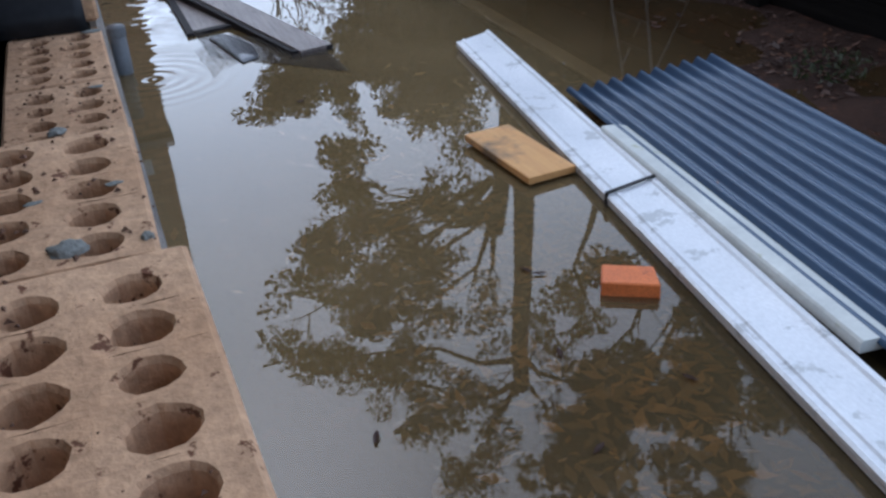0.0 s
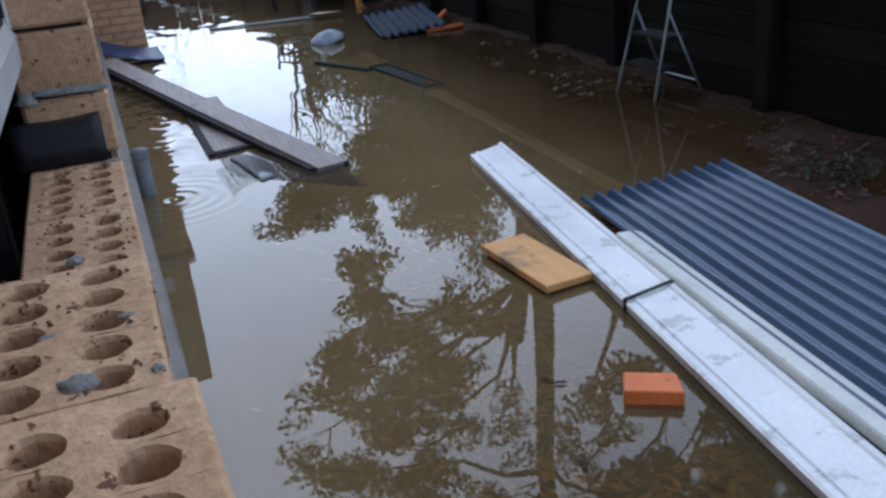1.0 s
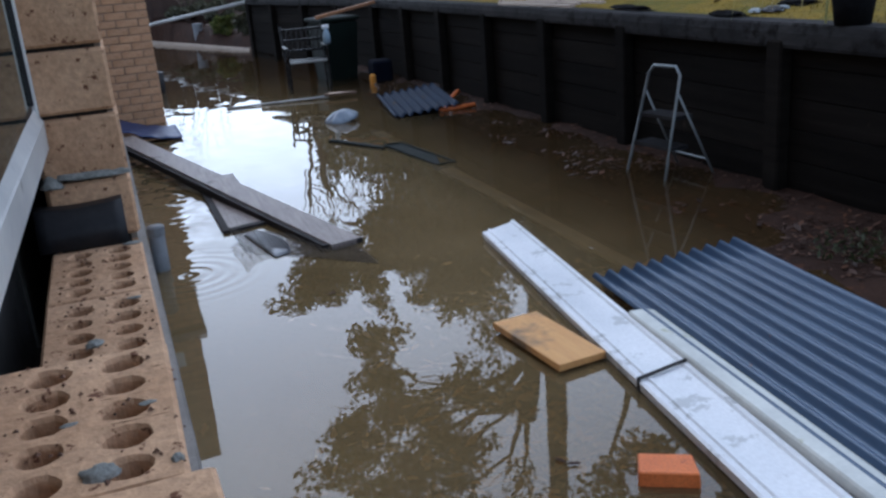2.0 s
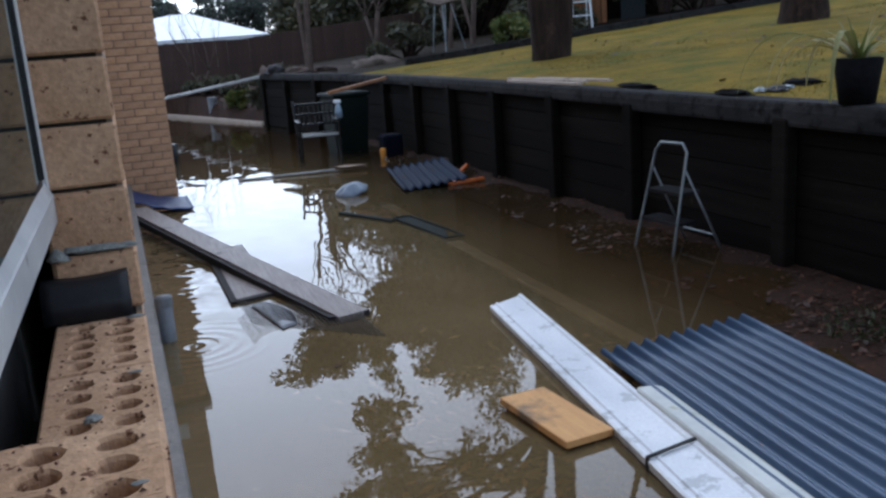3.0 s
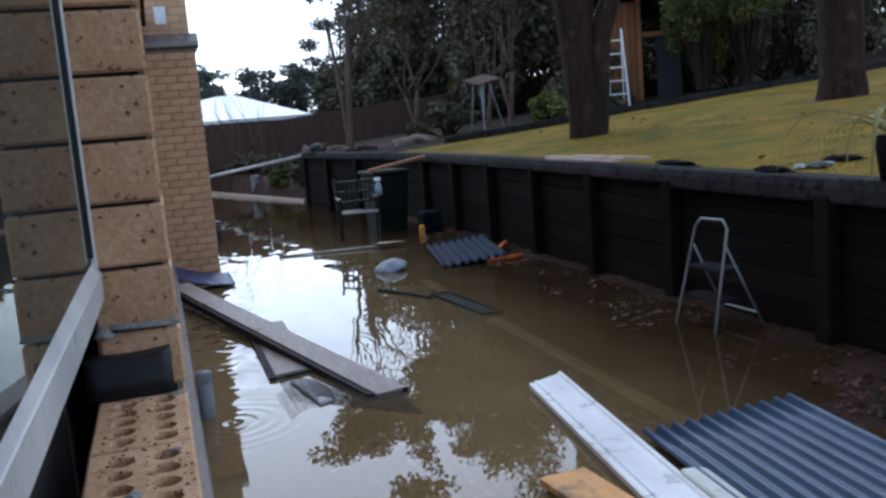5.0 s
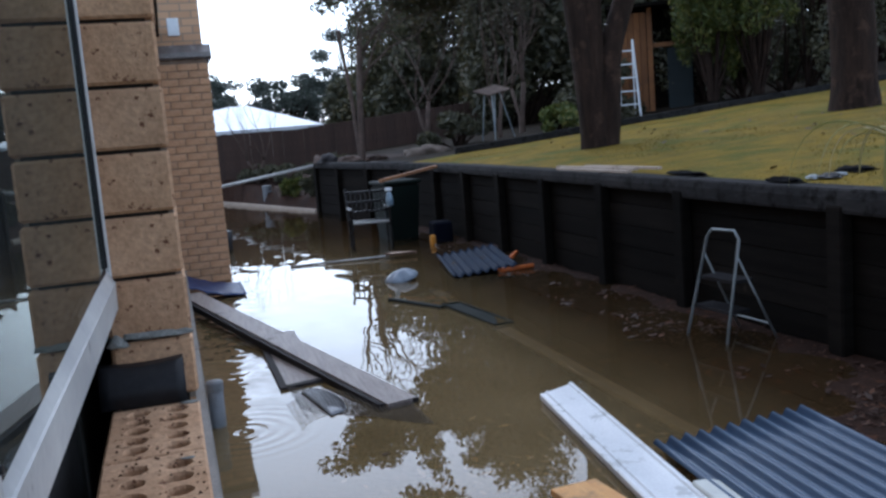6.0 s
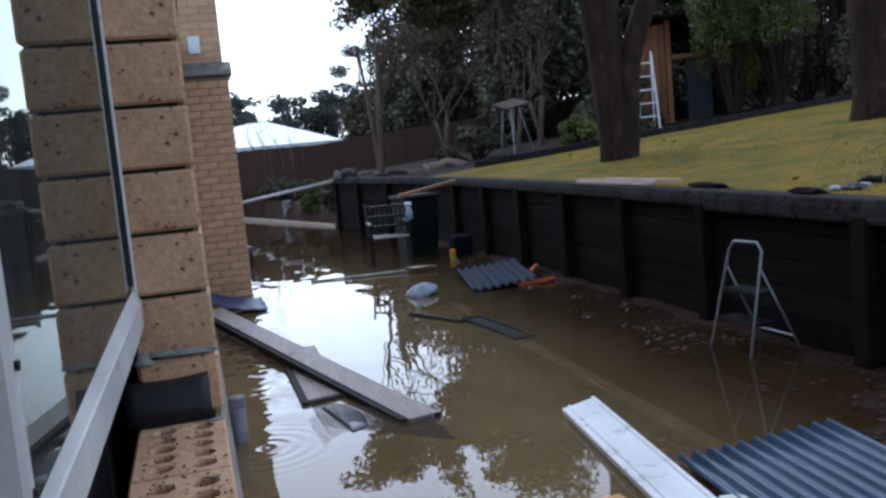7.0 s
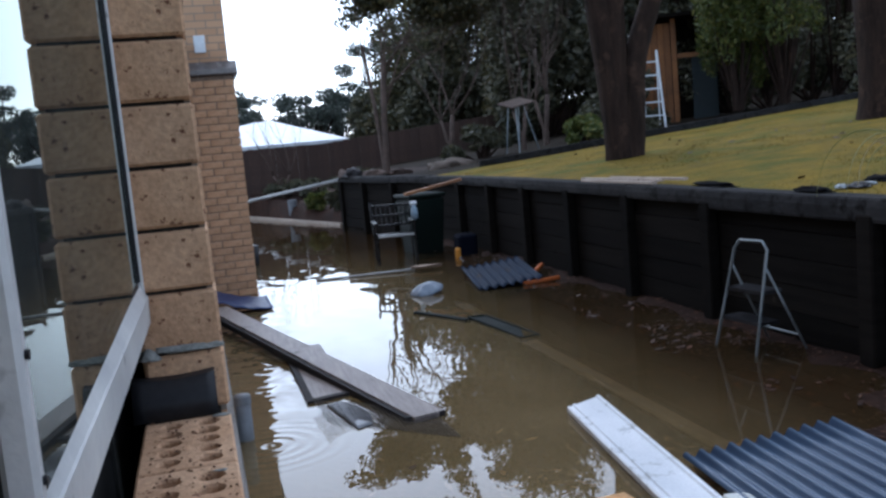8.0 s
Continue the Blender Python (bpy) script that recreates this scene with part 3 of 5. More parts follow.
cored(-0.048, 1.300, 0.0, 0.0, 1, 0.202, 0.0375)
cored(-0.258, 1.300, 0.4, 0.001, 2)
cored(-0.492, 1.296, 0.0, 0.0, 3)
cored(-0.639, 1.384, -0.6, -0.001, 4, 0.187, 0.0362)
cored(-0.832, 1.386, 0.8, 0.012, 5, 0.205, 0.0362)
cored(-1.047, 1.385, 0.0, 0.006, 6)
cored(-1.283, 1.385, 0.0, 0.004, 7)
part("mortar_bed", boxed((-0.104, -3.0, 1.20), (-0.008, -0.02, 1.224)), MORTAR, sill_wall)
part("mortar_bed", boxed((-0.104, -3.0, 1.225), (-0.008, -0.75, 1.306)), MORTAR, sill_wall)
for yj in (-0.257, -0.491):
    part("mortar_joint", boxed((-0.102, yj - 0.006, 1.226), (-0.006, yj + 0.004, 1.2975)), MORTAR, sill_wall)
for yj in (-0.832, -1.047, -1.283):
    part("mortar_joint", boxed((-0.102, yj - 0.006, 1.307), (-0.006, yj + 0.004, 1.3815)), MORTAR, sill_wall)


def dab(x, y, z, rx, ry, rz, seed):
    """A rough dab of set cement."""
    bm = bmesh.new()
    bmesh.ops.create_icosphere(bm, subdivisions=3, radius=1.0)
    for v in bm.verts:
        s = 1 + 0.35 * noise.noise(v.co * 1.6 + Vector((seed * 3.1, 0, 0))) + 0.18 * noise.noise(v.co * 5 + Vector((0, seed, 0)))
        v.co = Vector((v.co.x * rx * s, v.co.y * ry * s, max(-0.2, v.co.z) * rz * s))
    ob = smooth(part("cement_dab", bm, CEMENT_BLOB))
    ob.matrix_basis = pose(x, y, z)
    tagged(ob, "grey-green dab of set cement on a cored brick", "cement", "cement dabs")


dab(-0.047, -0.812, 1.3845, 0.0108, 0.0065, 0.0050, 1)
dab(-0.018, -0.735, 1.3835, 0.0060, 0.0030, 0.0010, 2)
dab(-0.062, -0.742, 1.3835, 0.0070, 0.0028, 0.0010, 3)
dab(-0.104, -0.806, 1.3840, 0.0072, 0.0072, 0.0040, 4)
dab(-0.007, -0.814, 1.3840, 0.0036, 0.0036, 0.0030, 5)
dab(-0.062, -0.402, 1.3010, 0.0086, 0.0072, 0.0040, 6)
dab(-0.020, -0.283, 1.3005, 0.0080, 0.0035, 0.0010, 7)
dab(-0.040, -1.040, 1.3860, 0.0130, 0.0094, 0.0060, 8)
dab(-0.100, -0.930, 1.3860, 0.0058, 0.0072, 0.0050, 9)
dab(-0.012, -0.060, 1.3005, 0.0115, 0.0058, 0.0020, 10)
dab(-0.040, 0.004, 1.383, 0.040, 0.008, 0.007, 11)
dab(-0.098, 0.000, 1.378, 0.014, 0.013, 0.012, 12)
dab(-0.070, 0.003, 1.386, 0.024, 0.007, 0.006, 13)
dab(-0.015, 0.005, 1.385, 0.016, 0.006, 0.006, 14)

# crumbs of brick and mortar on the cored bricks
crumb_rng = random.Random(17)
cv, cf = [], []
for k in range(230):
    if k < 90:
        x, y, z = crumb_rng.uniform(-0.10, -0.004), crumb_rng.uniform(-0.37, -0.06), 1.3005
    else:
        x, y, z = crumb_rng.uniform(-0.108, 0.004), crumb_rng.uniform(-1.20, -0.60), 1.3845
    s = crumb_rng.uniform(0.0006, 0.0022)
    n = len(cv)
    a = crumb_rng.uniform(0, 6.28)
    for dx, dy, dz in ((1.6, 0, 0), (-0.6, 1, 0), (-0.8, -0.9, 0), (0.1, 0, 1.1)):
        cv.append((x + s * (dx * math.cos(a) - dy * math.sin(a)), y + s * (dx * math.sin(a) + dy * math.cos(a)), z + s * dz))
    cf += [(n, n + 1, n + 3), (n + 1, n + 2, n + 3), (n + 2, n, n + 3)]
tagged(raw("brick_crumbs", cv, cf, surface("brick_crumb", (0.06, 0.03, 0.018), (0.20, 0.10, 0.06), None, 40, 200, 0.95)), "dark brick crumbs scattered on the cored bricks", "crumbs", kind="stuff")

# damp course flap at the foot of the jamb
bm = bmesh.new()
rows = []
for i in range(9):
    x = -0.125 + 0.110 * i / 8
    sag = 0.004 * math.sin(math.pi * i / 8)
    rows.append([bm.verts.new((x, y, z)) for y, z in ((-0.012, 1.357 - sag), (-0.030, 1.353 - sag), (-0.046 - sag, 1.330), (-0.056, 1.303), (-0.052, 1.302), (-0.036, 1.330), (-0.012, 1.349 - sag))])
for a, b in zip(rows, rows[1:]):
    for k in range(7):
        bm.faces.new((a[k], a[(k + 1) % 7], b[(k + 1) % 7], b[k]))
bm.faces.new(rows[0])
bm.faces.new(rows[-1][::-1])
tagged(smooth(part("damp_course", bm, FLASHING)), "black rubbery damp course flap at the foot of the brick jamb", "flashing")

# ---- window ----
WIN = pose(-0.1005, 0.0, 0.0)
STILE_Y = -0.834
window = tagged(new("window_1"), "weathered white aluminium window with a fixed pane and an open sash", "window", kind="structure")
part("window_sill", profile_run([(0.0, 0.0), (0.001, -0.036), (0.004, -0.038), (0.014, -0.038), (0.014, 0.014), (0.0085, 0.0165), (0.0015, 0.0015)], (-0.0900, -0.004, 1.465), (-0.1275, -3.0, 1.465)), ALUMINIUM, window)
part("glazing_bead", profile_run([(0.0, -0.004), (0.0, 0.004), (0.006, 0.006), (0.006, -0.004)], (-0.0992, -0.026, 1.4835), (-0.1360, -2.9, 1.4835)), FLASHING, window)
part("window_stile", boxed((-0.004, -0.012, 1.45), (0.007, -0.002, 2.72), 0.002, WIN), ALUMINIUM, window)
part("gasket", boxed((-0.004, -0.022, 1.487), (0.004, -0.0125, 2.72), 0.001, WIN), FLASHING, window)
part("pane", boxed((-0.003, STILE_Y - 0.01, 1.482), (0.0, -0.023, 2.72), 0, WIN), GLASS, window).visible_shadow = False
part("window_stile", boxed((-0.010, STILE_Y - 0.015, 1.452), (0.0065, STILE_Y, 2.72), 0.003, WIN), ALUMINIUM, window)
part("window_head", boxed((-0.130, -3.0, 2.72), (-0.086, 0.0, 2.78), 0.003), ALUMINIUM, window)
part("reveal_lining", boxed((-0.60, -1.00, 1.0), (-0.135, -0.955, 2.72)), CREAM, window)
for z in (1.50, 1.56, 1.75, 2.0):
    part("screw", tubed([(-0.0945, STILE_Y - 0.0075, z), (-0.0918, STILE_Y - 0.0075, z)], 0.0025, 8), FLASHING, window)

# ---- chimney ----
chimney = tagged(new("chimney"), "tall tan brick chimney against the house wall", "chimney", kind="structure")
CH_Y, CH_X = 9.70, 0.57
part("core", boxed((-0.3, CH_Y + 0.008, -0.3), (CH_X - 0.02, CH_Y + 1.0, 2.62)), TAN_MORTAR, chimney)
part("stack_core", boxed((-0.3, CH_Y + 0.06, 2.6), (CH_X - 0.04, CH_Y + 0.9, 4.5)), BRICK_WALL, chimney)
part("shoulder", profile_run([(0.0, 0.0), (1.085, 0.0), (1.10, 0.02), (1.10, 0.07), (0.99, 0.17), (0.08, 0.17), (0.0, 0.05)], (-0.3, CH_Y + 1.05, 2.625), (CH_X + 0.045, CH_Y + 1.05, 2.625)), WET_TILE, chimney, "dark wet sloping tile shoulder")
ch_brick = brick_mesh(0.228, 0.11, 0.0755, 0.004)
ch_half = brick_mesh(0.112, 0.11, 0.0755, 0.004)
ch_side = brick_mesh(0.11, 0.228, 0.0755, 0.004)
for k in range(-1, 30):
    z = 0.0413 + COURSE * k
    x = CH_X - 0.002
    odd = k % 2
    widths = ([0.110] if odd else []) + [0.228, 0.228, 0.228]
    for w in widths:
        place_brick(ch_half if w < 0.2 else ch_brick, chimney, x - w / 2 + random.uniform(-0.002, 0.002), CH_Y + 0.055 + random.uniform(-0.003, 0.003), z, random.uniform(-0.4, 0.4))
        x -= w + 0.010
    for j in range(3):
        place_brick(ch_side, chimney, CH_X - 0.057, CH_Y + (0.355 if not odd else 0.24) + j * 0.238, z)
part("vent_plate", boxed((0.16, CH_Y + 0.035, 2.90), (0.29, CH_Y + 0.058, 3.10), 0.004), WHITE_PLASTIC, chimney)

# ---- sleeper retaining wall ----
retaining = tagged(new("retaining_wall"), "low retaining wall of black timber sleepers with round-shouldered posts", "wall", kind="structure")


def wall_run(y0, y1):
    a, b = Vector((wall_x(y0), y0, 0)), Vector((wall_x(y1), y1, 0))
    return a, b, (b - a).normalized()


sleeper_edges = [-1.5, 0.9, 3.3, 5.1, 6.5, 7.9, 9.3, 10.7, 12.1, 13.5, 14.9, 16.3, 17.8]
for y0, y1 in zip(sleeper_edges, sleeper_edges[1:]):
    a, b, d = wall_run(y0 + 0.004, y1 - 0.004)
    for k in range(6):
        z = -0.18 + 0.195 * k
        inset = random.uniform(-0.012, 0.012)
        h = 0.094
        part("sleeper", profile_run([(0.03 + inset, -h), (0.03 + inset, h), (0.10, h), (0.10, -h)], a + Vector((0, 0, z + 0.097)), b + Vector((0, 0, z + 0.097))), SLEEPER, retaining)
    n = Vector((d.y, -d.x, 0))
    for off, w in ((0.0, 0.10),):
        m = Matrix.Translation(a) @ Matrix.Rotation(math.atan2(-d.x, d.y), 4, "Z")
        bm = bmesh.new()
        box(bm, (-0.07, -0.05, -0.3), (0.028, 0.09, 0.98 + random.uniform(-0.02, 0.01)), m, 0.012)
        part("post", bm, SLEEPER, retaining)
    a2, b2, d = wall_run(y0 + 0.002, y1 - 0.002)
    h = random.uniform(-0.008, 0.008)
    drop = 0.105 if y0 < 5 else 0.075
    bm = profile_run([(-0.05, -drop), (-0.058, -drop + 0.02), (-0.062, -0.01), (-0.052, 0.035), (-0.04, 0.048), (0.13, 0.05), (0.14, -drop)], a2 + Vector((0, 0, 1.025 + h)), b2 + Vector((0, 0, 1.025 + h)))
    part("cap_sleeper", bm, SLEEPER_CAP, retaining)
bm = boxed((-0.05, -0.1, -0.3), (1.2, 0.05, 1.02), 0.01)
ob = part("end_sleeper", bm, SLEEPER, retaining)
ob.matrix_basis = pose(wall_x(17.8), 17.9, 0, 0, 0, 8)

# ---- white gutter lengths, strip, corrugated sheets ----
GA, GB = Vector((2.035, 3.50, 0.0)), Vector((1.515, -0.74, 0.0))
gdir = (GB - GA).normalized()
gutter = tagged(new("white_board_bundle"), "bundle of long white metal boards tied with a black strap", "boards")
sec_top = [(0.117, 0.030), (0.119, 0.046), (0.108, 0.053), (0.100, 0.047), (0.082, 0.047), (0.076, 0.055), (0.064, 0.055), (0.058, 0.047), (-0.087, 0.049), (-0.095, 0.059), (-0.114, 0.059), (-0.120, 0.049), (-0.120, 0.020)]


def skew_end(ob):
    """Cuts the far end of a board on the slant."""
    for v in ob.data.vertices:
        if (v.co - GA).dot(gdir) < 0.5:
            across = (v.co - GA).dot(Vector((gdir.y, -gdir.x, 0)))
            v.co += gdir * (across * 0.55 + 0.012)
    return ob


skew_end(part("board", profile_run(sec_top, GA, GB), WHITE_METAL, gutter))
part("board", profile_run([(0.110, 0.006), (0.112, 0.022), (0.102, 0.027), (-0.105, 0.027), (-0.105, 0.004)], GA + gdir * 0.05, GB), WHITE_METAL, gutter)
part("board", profile_run([(0.108, -0.04), (0.108, 0.000), (0.098, 0.003), (-0.100, 0.003), (-0.100, -0.04)], GA + gdir * 0.06, GB), DARK_TIMBER, gutter, "near-black bottom board")
sp = GA + gdir * 2.13
band = [(-0.008, -0.002), (-0.008, 0.004), (0.008, 0.004), (0.008, -0.002)]
part("strap", profile_run(band, sp + Vector((-0.122, -0.020, 0.058)), sp + Vector((0.122, 0.020, 0.063))), STRAP, gutter)
part("strap", profile_run(band, sp + Vector((-0.122, -0.020, 0.062)), sp + Vector((-0.124, -0.020, 0.005)), (1, 0, 0)), STRAP, gutter)

strip = tagged(new("board_strip"), "narrow off-white board strip with a yellowed edge", "board")
SA, SB = Vector((1.994, 1.90, 0.066)), Vector((1.806, 0.195, 0.086))
part("strip_board", profile_run([(-0.075, -0.03), (-0.075, -0.004), (-0.036, 0.010), (0.040, 0.012), (0.046, 0.004), (0.046, -0.03)], SA, SB), OFF_WHITE, strip)
part("strip_edge", profile_run([(-0.090, -0.03), (-0.090, -0.010), (-0.076, -0.0045), (-0.076, -0.03)], SA, SB), surface("yellowed_edge", (0.36, 0.35, 0.16), (0.50, 0.48, 0.26), None, 6, 50, 0.6), strip, "yellowed strip edge")


def corrugated(name, origin, along, across, length, width, pitch, amp, label, material, drop=0.0):
    """A corrugated steel sheet with thickness; waves run across."""
    along, across = Vector(along).normalized(), Vector(across).normalized()
    up = across.cross(along).normalized()
    if up.z < 0:
        up = -up
    nx, ny = int(width / pitch * 10) + 1, 10
    verts, faces = [], []
    for lay in (0, 1):
        for j in range(ny + 1):
            v = length * j / ny
            for i in range(nx + 1):
                u = width * i / nx
                h = amp * math.sin(2 * math.pi * u / pitch) - lay * 0.0015 + 0.006 * noise.noise((u * 2, v * 1.5, 4.0)) - drop * (v / length) ** 2
                verts.append(Vector(origin) + along * v + across * u + up * h)
    n, m = nx + 1, (nx + 1) * (ny + 1)
    for lay in (0, 1):
        for j in range(ny):
            for i in range(nx):
                q = [lay * m + j * n + i, lay * m + j * n + i + 1, lay * m + (j + 1) * n + i + 1, lay * m + (j + 1) * n + i]
                faces.append(tuple(q if lay == 0 else q[::-1]))
    for i in range(nx):
        for j in (0, ny):
            faces.append((j * n + i, j * n + i + 1, m + j * n + i + 1, m + j * n + i))
    for j in range(ny):
        for i in (0, nx):
            faces.append((j * n + i, (j + 1) * n + i, m + (j + 1) * n + i, m + j * n + i))
    return tagged(raw(name, verts, faces, material, smooth=True), label, "roof sheet")


corrugated("corrugated_sheet", (2.06, 2.42, 0.055), (-0.112, -1.0, 0.012), (0.985, -0.125, 0.09), 2.7, 0.80, 0.076, 0.018,
           "blue corrugated steel sheet lying on the mud bank", BLUE_STEEL)
corrugated("corrugated_sheet", (3.02, 9.30, 0.060), (-0.16, -1.0, -0.030), (1.0, -0.02, 0.07), 1.50, 0.76, 0.10, 0.018,
           "small dark blue corrugated sheet half afloat by the wall", WET_STEEL)

# ---- loose things in the water, near ----
bm = bmesh.new()
box(bm, (-0.115, -0.262, -0.016), (0.115, 0.262, 0.016), None, 0.003)
ob = tagged(part("timber_offcut", bm, PINE), "pale pine board offcut with a dark stain floating", "board")
ob.matrix_basis = pose(1.552, 1.915, 0.030, 0.6, 0.8, 6.2)

bm = boxed((-0.095, -0.058, -0.038), (0.095, 0.058, 0.038), 0.004)
for v in bm.verts:
    if v.co.x > 0.08 and v.co.z > 0.02:
        v.co.x -= 0.02 * (1 if v.co.y > 0 else 0.2)
ob = tagged(part("brick", bm, TERRACOTTA), "orange fired brick half sunk in the shallow water", "brick")
ob.matrix_basis = pose(1.43, 0.84, 0.012, 0, 0, -31)

plank = tagged(new("plank"), "long weathered wet plank leaning from the house wall into the water", "plank")
part("plank_board", profile_run([(-0.10, -0.02), (-0.10, 0.018), (-0.096, 0.02), (0.096, 0.02), (0.10, 0.018), (0.10, -0.02)], (1.17, 3.80, 0.014), (0.06, 8.1, 0.13)), OLD_TIMBER, plank)
part("plank_edge", profile_run([(-0.034, -0.018), (-0.034, 0.034), (0.0, 0.034), (0.0, -0.018)], (1.055, 3.83, -0.008), (-0.035, 8.05, 0.10)), DARK_TIMBER, plank, "near-black strip along the plank's side")

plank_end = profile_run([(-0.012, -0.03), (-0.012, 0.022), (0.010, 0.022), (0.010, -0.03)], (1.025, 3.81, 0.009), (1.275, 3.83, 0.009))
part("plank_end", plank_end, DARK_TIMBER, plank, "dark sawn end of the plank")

board2 = tagged(new("plank"), "short pale plank with a dark frame lying under the long one", "plank")
part("plank_board", profile_run([(-0.135, -0.014), (-0.135, 0.014), (0.135, 0.014), (0.135, -0.014)], (0.70, 4.60, -0.002), (0.715, 6.3, 0.000)), OLD_TIMBER, board2)
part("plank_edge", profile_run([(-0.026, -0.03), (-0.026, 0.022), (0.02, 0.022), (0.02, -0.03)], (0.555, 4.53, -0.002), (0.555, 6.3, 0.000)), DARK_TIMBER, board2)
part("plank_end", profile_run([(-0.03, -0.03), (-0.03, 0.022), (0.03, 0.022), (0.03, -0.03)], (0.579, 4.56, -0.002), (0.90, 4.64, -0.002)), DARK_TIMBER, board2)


def wire_mesh():
    """A welded grid that hangs from the plank into the water, one corner curled up."""
    bm = bmesh.new()
    a, u, w = Vector((0.70, 4.42, 0.0)), Vector((0.52, -0.54, 0.0)), Vector((0.02, -0.50, 0.0))

    def at(s, r):
        curl = max(0.0, 0.10 - s) / 0.32
        return a + u * max(s, -0.02) + w * r + Vector((-0.20 * curl, -0.10 * curl * r, 0.022 - 0.017 * r * (1 - curl) + 0.09 * curl ** 1.6 + 0.004 * math.sin(9 * s + 4 * r)))
    for i in range(27):
        s = -0.12 + 1.12 * i / 26
        tube(bm, [at(s, r) for r in frange(0, 1, 6)], 0.0019, 3)
    for j in range(18):
        tube(bm, [at(s, j / 17) for s in frange(-0.12, 1.0, 16)], 0.0019, 3)
    return bm


tagged(part("wire_mesh", wire_mesh(), WIRE), "rusty sheet of wire mesh half under water with a curled corner", "wire mesh")

bm = bmesh.new()
rows = []
for i in range(9):
    u = i / 8
    wide = 0.10 + 0.06 * math.sin(math.pi * u)
    rows.append([bm.verts.new((0.64 + 0.10 * u + wide * v, 4.42 - 0.60 * u + 0.06 * v, 0.005 + 0.003 * (1 - v) + 0.003 * noise.noise((u * 6, v * 5, 2)))) for v in frange(0, 1, 6)])
for a, b in zip(rows, rows[1:]):
    for k in range(5):
        bm.faces.new((a[k], a[k + 1], b[k + 1], b[k]))
ob = tagged(smooth(part("plastic_scrap", bm, surface("pale_film", (0.09, 0.10, 0.115), (0.18, 0.195, 0.22), (0.32, 0.33, 0.35), 14, 60, 0.4))), "crumpled pale grey plastic scrap caught beside the wire mesh", "plastic")
ob.modifiers.new("thickness", "SOLIDIFY").thickness = 0.0025

GREY_PIPE = surface("grey_pipe", (0.13, 0.14, 0.15), (0.22, 0.235, 0.25), (0.08, 0.075, 0.07), 4, 60, 0.5, 0, 0.001, grit=0.1, gloss=0.3)
stub = tagged(new("pipe_stub"), "short grey plastic pipe stub standing at the wall", "pipe")
bm = tubed([(0.105, 4.0, -0.2), (0.105, 4.0, 0.27)], 0.046, 16)
smooth(part("pipe", bm, GREY_PIPE, stub))
part("collar", tubed([(0.105, 4.0, 0.215), (0.105, 4.0, 0.265)], 0.051, 16), GREY_PIPE, stub)

tagged(part("sunken_board", profile_run([(-0.06, -0.012), (-0.06, 0.010), (0.06, 0.010), (0.06, -0.012)], (2.435, 7.35, -0.022), (2.475, 2.55, -0.075)), SUNK_TIMBER),
       "long pale board lying just under the water", "board")


# ---- step ladder ----
def step_ladder():
    ob = tagged(new("step_ladder"), "small grey tubular step ladder standing in the water", "ladder")
    fl, fr = Vector((3.465, 4.39, -0.10)), Vector((3.50, 3.945, -0.10))
    tl, tr = Vector((3.565, 4.215, 0.72)), Vector((3.622, 3.925, 0.72))
    top_l, top_r = Vector((3.575, 4.165, 0.775)), Vector((3.620, 3.97, 0.775))
    smooth(part("front_frame", tubed([fl, fl.lerp(tl, 0.5), tl, top_l.lerp(tl, 0.35), top_l, top_r, top_r.lerp(tr, 0.35), tr, fr.lerp(tr, 0.5), fr], 0.0100, 8), GREY_TUBE, ob))
    bl, br = Vector((3.90, 4.34, -0.02)), Vector((3.915, 3.93, -0.02))
    for a, b in ((fl.lerp(tl, 0.86), bl), (fr.lerp(tr, 0.86), br)):
        smooth(part("rear_leg", tubed([a, b], 0.008, 8), GREY_TUBE, ob))
    part("brace", tubed([bl.lerp(fl.lerp(tl, 0.86), 0.2), br.lerp(fr.lerp(tr, 0.86), 0.2)], 0.008, 6), GREY_TUBE, ob)
    for k in (0.38, 0.64):
        a, b = fl.lerp(tl, k), fr.lerp(tr, k)
        d = (b - a).normalized()
        part("step", profile_run([(0.0, -0.012), (0.0, 0.012), (0.17, 0.012), (0.17, -0.012)], b, a), BLACK_PLASTIC, ob)
    return ob


step_ladder()


# ---- things at the far end of the water ----
def chair():
    ob = tagged(thing("garden_chair", (2.62, 11.15, 0), -6), "black slatted garden armchair standing in the water", "chair")
    for x in (-0.27, 0.27):
        part("leg", tubed([(x, -0.22, -0.2), (x, -0.22, 0.56)], 0.018, 8), CHAIR_BLACK, ob)
        part("leg", tubed([(x, 0.20, -0.2), (x, 0.22, 0.38), (x * 1.06, 0.34, 0.84)], 0.018, 8), CHAIR_BLACK, ob)
        part("armrest", boxed((x - 0.025, -0.25, 0.56), (x + 0.025, 0.27, 0.582), 0.008), CHAIR_BLACK, ob)
    for i in range(6):
        part("seat_slat", boxed((-0.26, -0.22 + 0.072 * i, 0.37), (0.26, -0.165 + 0.072 * i, 0.388), 0.004), CHAIR_BLACK, ob)
    # the seat edge's glint is put in as a pale colour
    part("seat_rail", boxed((-0.25, -0.255, 0.372), (0.25, -0.228, 0.402), 0.005), PIPE, ob, "bar along the seat's front, its glint painted pale")
    for z, y in ((0.50, 0.245), (0.64, 0.285), (0.78, 0.325)):
        part("back_rail", tubed([(-0.28, y, z), (0.28, y, z)], 0.017, 8), CHAIR_BLACK, ob)
    for i in range(7):
        x = -0.21 + 0.07 * i
        part("back_slat", tubed([(x, 0.245, 0.50), (x, 0.325, 0.78)], 0.011, 6), CHAIR_BLACK, ob)
    return ob


chair()


